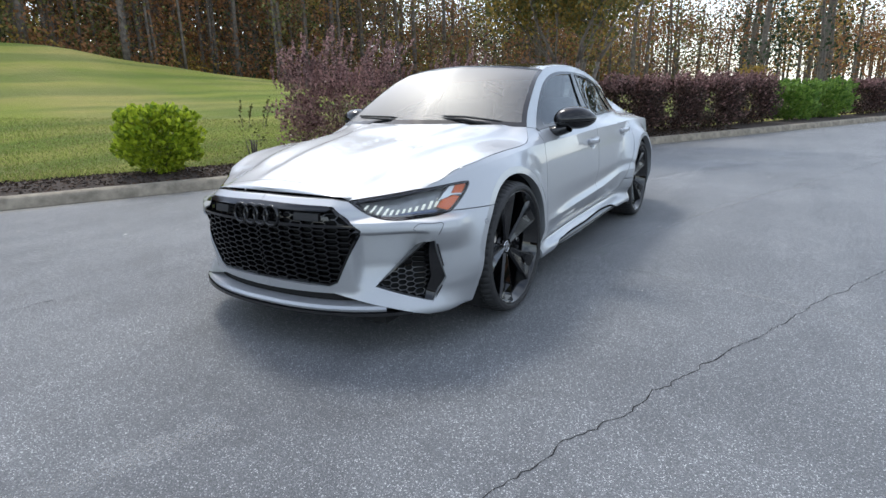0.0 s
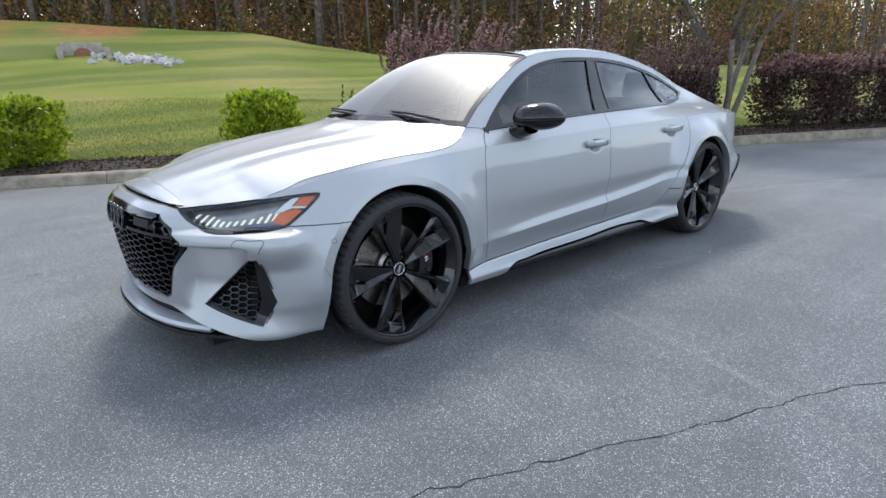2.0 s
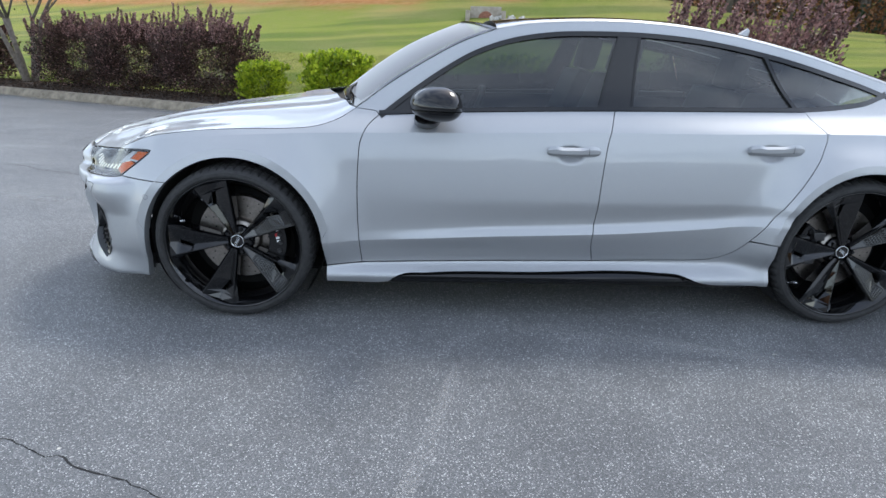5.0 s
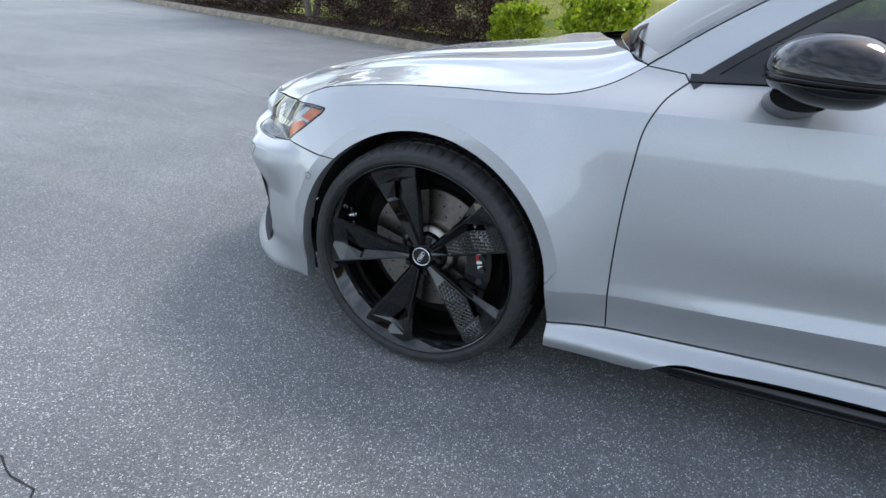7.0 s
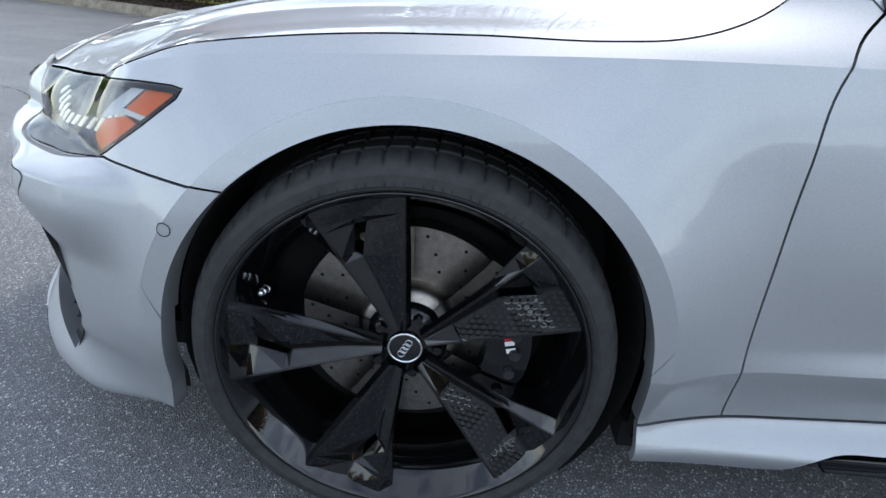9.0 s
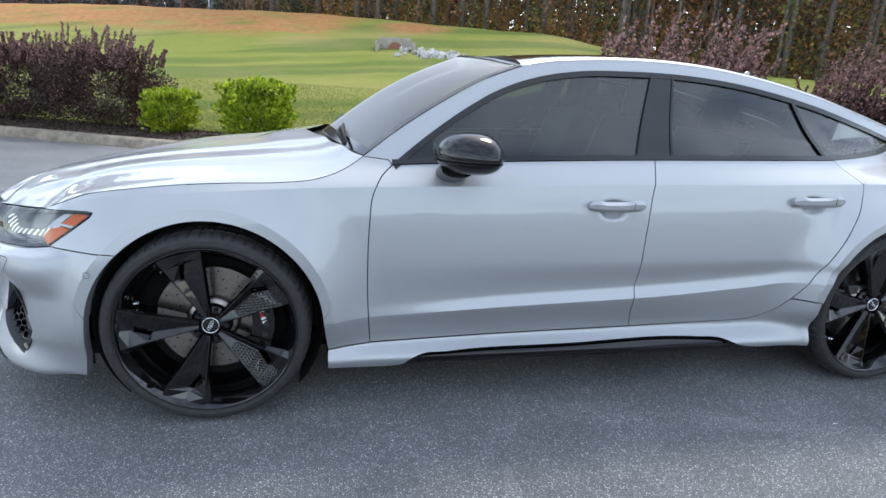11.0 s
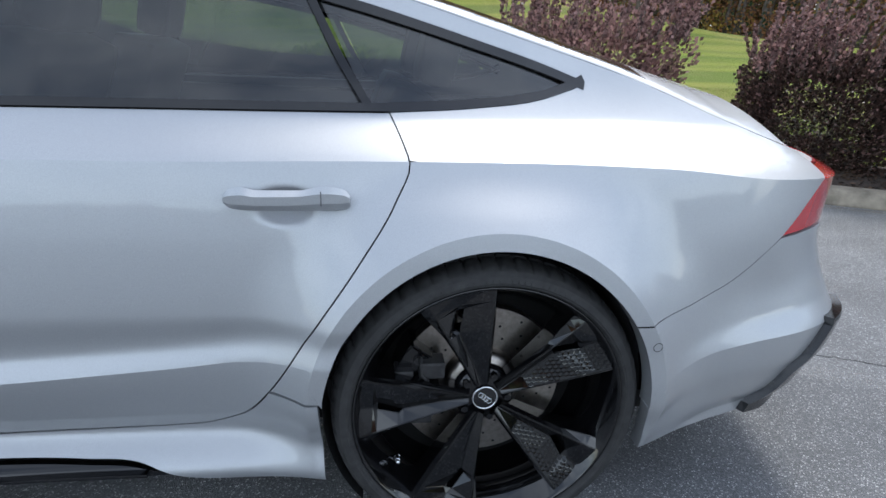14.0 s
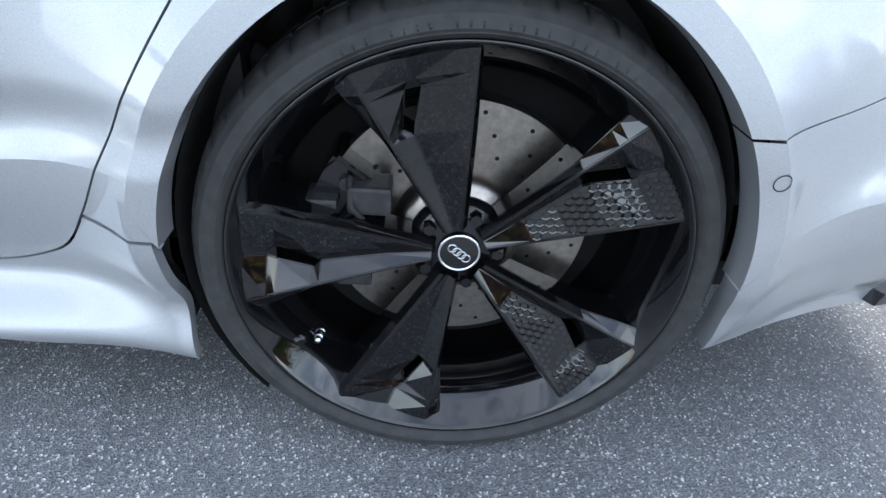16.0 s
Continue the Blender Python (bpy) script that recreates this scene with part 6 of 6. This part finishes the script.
# antenna fin, wipers
bm = bmesh.new()
rows = []
for t in np.linspace(0, 1, 7):
    rows.append([bm.verts.new((2.60 + 0.10 * t + w * (0.10 * (1 - t) ** 0.7 + 0.01), y * 0.022 * (1 - 0.8 * t), 1.338 + 0.065 * t)) for w, y in ((0, 0), (0.35, 1), (0.8, 0.9), (1, 0), (0.8, -0.9), (0.35, -1))])
for p, q in zip(rows, rows[1:]):
    for j in range(6):
        bm.faces.new((p[j], p[(j + 1) % 6], q[(j + 1) % 6], q[j]))
bm.faces.new(rows[-1])
bmesh.ops.recalc_face_normals(bm, faces=bm.faces[:])
part("antenna_fin", bm, PAINT, car, "", True)
for y0, y1 in ((-0.62, -0.05), (-0.02, 0.52)):
    bm = bmesh.new()
    tube(bm, [(0.50, y0 + 0.10, 1.0), (0.47, (y0 + y1) / 2, 1.036), (0.50, y1, 1.048)], [0.010, 0.008, 0.006], 8)
    tube(bm, [(0.50, y0 + 0.02, 1.022), (0.49, (y0 + y1) / 2, 1.052), (0.51, y1 + 0.02, 1.060)], [0.006, 0.007, 0.006], 6)
    part("wiper", bm, MATT_BLACK, car, "", True)


# cabin
def seat(x, y, wide, tall=0.62):
    o = empty("car_seat")
    o.parent = car
    bm = bmesh.new()
    box(bm, (x - 0.28, y - wide / 2, 0.42), (x + 0.28, y + wide / 2, 0.60), 0.05)
    part("seat_cushion", bm, LEATHER, o, "", True)
    bm = bmesh.new()
    box(bm, (-0.07, -wide / 2, 0.0), (0.07, wide / 2, tall), 0.055, Matrix.Translation((x + 0.24, y, 0.56)) @ pose(0, 0, 0, 0, 20, 0))
    part("seat_back", bm, LEATHER, o, "", True)
    bm = bmesh.new()
    box(bm, (-0.05, -0.13, 0.0), (0.05, 0.13, 0.20), 0.045, Matrix.Translation((x + 0.24 + 0.22, y, 0.56 + tall * 0.95)) @ pose(0, 0, 0, 0, 12, 0))
    part("head_rest", bm, LEATHER, o, "", True)


seat(1.42, -0.37, 0.50), seat(1.42, 0.37, 0.50)
seat(2.36, -0.36, 0.52, 0.52), seat(2.36, 0.36, 0.52, 0.52)
bm = bmesh.new()
box(bm, (0.55, -0.70, 0.55), (1.02, 0.70, 0.955), 0.08)
part("dashboard", bm, LEATHER, car, "", True)
bm = bmesh.new()
ring_on(bm, (0, 0, 0), 0.175, 0.016, 40, 10)
box(bm, (-0.16, -0.02, -0.03), (0.16, 0.02, 0.03), 0.012)
box(bm, (-0.05, -0.03, -0.06), (0.05, 0.025, 0.05), 0.02)
steering = part("steering_wheel", bm, LEATHER, car, "", True)
steering.matrix_world = pose(1.10, -0.37, 0.905, 0, 0, -90) @ pose(0, 0, 0, -25, 0, 0)
bm = bmesh.new()
box(bm, (0.45, -0.76, 0.30), (2.9, 0.76, 0.36))
box(bm, (2.70, -0.68, 0.36), (3.6, 0.68, 0.94), 0.04)
part("cabin_floor", bm, LEATHER, car)
for k in (-1, 1):
    bm = bmesh.new()
    box(bm, (0.62, 0.70, 0.36), (2.62, 0.755, 0.965), 0.02)
    for v in bm.verts:
        v.co.y *= k
    part("door_lining", bm, LEATHER, car)
    bm = bmesh.new()
    box(bm, (1.0, 0.665, 0.80), (1.22, 0.70, 0.83), 0.008)
    for v in bm.verts:
        v.co.y *= k
    part("door_pull", bm, SATIN, car)


# ---- the bank's features ----
bm = bmesh.new()
box(bm, (-0.75, -0.12, -0.6), (0.75, 0.12, 0.62), 0.03)
box(bm, (-0.95, -0.9, -0.6), (-0.75, 0.12, 0.40), 0.03)
box(bm, (0.75, -0.9, -0.6), (0.95, 0.12, 0.40), 0.03)
culvert = empty("culvert", bed(-5.7, 20.2, float(bank(-5.7, 20.2)) - 0.12))
culvert.rotation_euler = (0, 0, math.atan2(ALONG.y, ALONG.x) + 0.35)
tagged(culvert, "small concrete culvert headwall set into the bank", "culvert")
part("headwall", bm, rough_material("stained_concrete", (0.27, 0.23, 0.19), (0.42, 0.38, 0.33), 6, 0.9, 0.3), culvert)
bm = bmesh.new()
bmesh.ops.create_cone(bm, cap_ends=True, segments=24, radius1=0.36, radius2=0.36, depth=0.3, matrix=Matrix.Translation((0, 0.0, 0.05)) @ pose(0, 0, 0, 90, 0, 0))
part("pipe", bm, rough_material("rusty_pipe", (0.20, 0.08, 0.05), (0.34, 0.15, 0.10), 8, 0.8), culvert)
bm = bmesh.new()
for k in range(90):
    t = rng.uniform(0, 1)
    s_, d_ = -4.9 + 3.0 * t + rng.normal(0, 0.25), 19.6 - 0.9 * t + rng.normal(0, 0.42)
    r = rng.uniform(0.10, 0.24)
    got = bmesh.ops.create_icosphere(bm, subdivisions=1, radius=r, matrix=Matrix.Translation(bed(s_, d_, float(bank(s_, d_)) + r * 0.25)) @ pose(0, 0, 0, *rng.uniform(0, 360, 3)) @ Matrix.Diagonal((1, 0.8, 0.6, 1)))
    for v in got["verts"]:
        v.co += Vector(rng.normal(0, r * 0.14, 3))
tagged(part("riprap", bm, ROCK), "heap of pale grey broken stones below a culvert", "rocks", kind="stuff")


def building():
    """Long brick building at the top of the bank, with a row of windows."""
    o = empty("building", bed(-43.5, 44, float(bank(-40, 44)) - 0.3))
    o.rotation_euler = (0, 0, math.atan2(ALONG.y, ALONG.x))
    tagged(o, "brown brick building with wide windows at the top of the bank", "building")
    wins = [(x, x + 3.4) for x in (-16.5, -11.5, -6.5, -1.5, 3.5, 8.5)]
    xs = [-20] + [c for w in wins for c in w] + [15.5]
    blocks = [((xs[i], 0, 0), (xs[i + 1], 0.4, 6.0)) for i in range(0, len(xs), 2)] + [((15.1, 0.4, 0), (15.5, 14, 6.0))]
    for a, b in wins:
        blocks += [((a, 0, 0), (b, 0.4, 0.9)), ((a, 0, 3.0), (b, 0.4, 6.0))]
    for lo, hi in blocks:
        bm = bmesh.new()
        box(bm, lo, hi)
        part("wall", bm, BRICK_WALL, o)
    bm = bmesh.new()
    box(bm, (-20.4, -0.4, 6.0), (15.9, 14.2, 6.3), 0.05)
    part("roof", bm, CONCRETE, o)
    for a, b in wins:
        bm = bmesh.new()
        for k in range(3):
            box(bm, (a + (b - a) * k / 2 - 0.05, 0.10, 0.9), (a + (b - a) * k / 2 + 0.05, 0.22, 3.0))
        box(bm, (a, 0.10, 2.2), (b, 0.22, 2.28))
        frame_ob = part("window", bm, SATIN, o)
        bm = bmesh.new()
        box(bm, (a, 0.17, 0.9), (b, 0.20, 3.0))
        part("pane", bm, FAR_WINDOW, frame_ob)
    for k in range(9):
        shrub("clipped_shrub", -56 + 3.3 * k, 41.5, 2.3, 1.9, "rounded dark clipped shrub before the brick building", [LEAF_PINE, LEAF_HEDGE], 900, 0.16, 1.8, 0.05, base=float(bank(-45, 41.5)) - 0.1, group="clipped shrubs", shape=3.2)
    e = empty("bin_enclosure", bed(-26.8, 43.0, float(bank(-27, 43)) - 0.1))
    e.rotation_euler = (0, 0, math.atan2(ALONG.y, ALONG.x))
    tagged(e, "dark slatted bin enclosure beside the building", "enclosure")
    for k in range(14):
        bm = bmesh.new()
        box(bm, (0.22 * k, 0, 0.1), (0.22 * k + 0.16, 0.05, 1.7))
        part("slat", bm, MATT_BLACK, e)
    bm = bmesh.new()
    box(bm, (-0.1, -0.1, 1.72), (3.2, 2.2, 1.85))
    part("roof", bm, MATT_BLACK, e)
    for x in (-0.1, 3.1):
        bm = bmesh.new()
        box(bm, (x, -0.05, 0), (x + 0.1, 0.05, 1.75))
        part("post", bm, CONCRETE, e)
    bm = bmesh.new()
    box(bm, (0.1, 0.5, 0.0), (2.9, 2.0, 1.3), 0.05)
    part("bin", bm, LEAF_PINE, e)


building()


# ---- cracks and litter on the asphalt ----
def crack(name, pts, wide, seed, branches=0):
    """A jagged crack: a narrow ribbon with uneven edges laid in the surface."""
    r = np.random.default_rng(seed)
    p = np.array(flow(pts, 0.03))
    n = len(p)
    t = np.gradient(p, axis=0)
    t /= np.linalg.norm(t, axis=1, keepdims=True)
    nrm = np.stack([-t[:, 1], t[:, 0]], 1)
    wander = np.cumsum(r.normal(0, 0.006, n))
    wander -= np.convolve(np.pad(wander, 15, mode="edge"), np.ones(31) / 31, "valid")
    p = p + nrm * (wander + r.normal(0, 0.0035, n))[:, None]
    w = wide * np.abs(r.normal(0.75, 0.38, n)) / 2 + 0.0008
    v = np.concatenate([p + nrm * w[:, None], p - nrm * w[:, None]])
    v = np.concatenate([v, np.full((2 * n, 1), 0.0012)], 1)
    faces = [(i, n + i, n + i + 1, i + 1) for i in range(n - 1)]
    o = mesh_part(name, mesh_from(name, v, faces), CRACK)
    return tagged(o, "long jagged dark crack in the asphalt", "crack", kind="structure")


crack("road_crack_1", [(-4.2, -0.5), (-2.6, -1.02), (-1.53, -1.46), (-1.0, -1.66), (-0.38, -1.90), (0.35, -2.19), (0.9, -2.42), (1.75, -2.80), (3.2, -3.45), (5.0, -4.3)], 0.0044, 3)
crack("road_crack_2", [(4.2, 0.05), (4.64, -0.14), (5.0, -0.28), (5.43, -0.46), (6.3, -0.85), (7.6, -1.5)], 0.006, 4)
crack("road_crack_3", [(-6.0, 3.5), (-4.2, 2.9), (-2.8, 2.2), (-1.2, 1.7)], 0.006, 6)
crack("road_crack_4", [(7.0, -3.2), (8.5, -2.9), (10.5, -3.4), (13.0, -3.2)], 0.006, 7)
def scuff(name, pts, wide, seed, label, mat=SCUFF):
    """A worn pale streak on the asphalt, broken up by noise."""
    p = np.array(flow(pts, 0.1))
    n = len(p)
    t = np.gradient(p, axis=0)
    t /= np.linalg.norm(t, axis=1, keepdims=True)
    nrm = np.stack([-t[:, 1], t[:, 0]], 1)
    r = np.random.default_rng(seed)
    w = wide * (0.8 + 0.25 * np.convolve(r.normal(0, 1, n + 8), np.ones(9) / 3, "valid")) / 2
    v = np.concatenate([p + nrm * w[:, None], p - nrm * w[:, None]])
    v = np.concatenate([v, np.full((2 * n, 1), 0.0008)], 1)
    o = mesh_part(name, mesh_from(name, v, [(i, n + i, n + i + 1, i + 1) for i in range(n - 1)]), mat)
    return tagged(o, label, "road mark", kind="structure")


scuff("road_mark_1", [(1.3, -0.98), (2.38, -1.26), (3.24, -1.5), (3.85, -1.68), (5.86, -2.46), (8.8, -3.52), (13.5, -5.2)], 0.13, 1, "long worn pale streak on the asphalt")
scuff("road_mark_2", [(4.2, -0.12), (5.14, -0.53), (7.08, -1.38), (9.0, -2.2)], 0.12, 2, "faint pale streak on the asphalt")
foot = [bed(s, -0.10) for s in range(-34, 31, 4)]
scuff("road_edge", [(p.x, p.y) for p in foot], 0.17, 9, "pale sandy strip along the foot of the kerb", SAND)
scuff("road_mark_4", [(-7.5, 2.3), (-4.72, 1.71), (-3.0, 1.36), (-2.0, 1.1)], 0.14, 4, "faint pale streak on the asphalt")
scuff("road_mark_5", [(-3.0, -0.15), (-2.3, -0.25), (-1.6, -0.42)], 0.30, 5, "pale scuffed patch on the asphalt")
scuff("road_mark_3", [(1.05, -1.3), (0.95, -1.7), (0.78, -2.27), (0.6, -2.7), (0.45, -3.0)], 0.08, 3, "thin faint scrape on the asphalt")
v, f = [], []
for k in range(260):
    x, y = rng.uniform(-9, 16), rng.uniform(-4.5, 5)
    if y > 5.4 - 0.48 * x or (-1.1 < x < 4.1 and abs(y) < 1.0):
        continue
    r = rng.uniform(0.006, 0.02)
    a = rng.uniform(0, 6.28)
    c, s_ = math.cos(a) * r, math.sin(a) * r
    b = len(v)
    v += [(x + c, y + s_, 0.002), (x - 0.5 * s_, y + 0.5 * c, 0.007), (x - c, y - s_, 0.003), (x + 0.5 * s_, y - 0.5 * c, 0.002)]
    f += [(b, b + 1, b + 2), (b, b + 2, b + 3)]
litter = mesh_part("leaf_litter", mesh_from("leaf_litter", v, f), rough_material("pale_litter", (0.45, 0.43, 0.38), (0.65, 0.63, 0.58), 5, 0.8))
tagged(litter, "scattered pale leaf fragments on the asphalt", "leaf litter", kind="stuff")
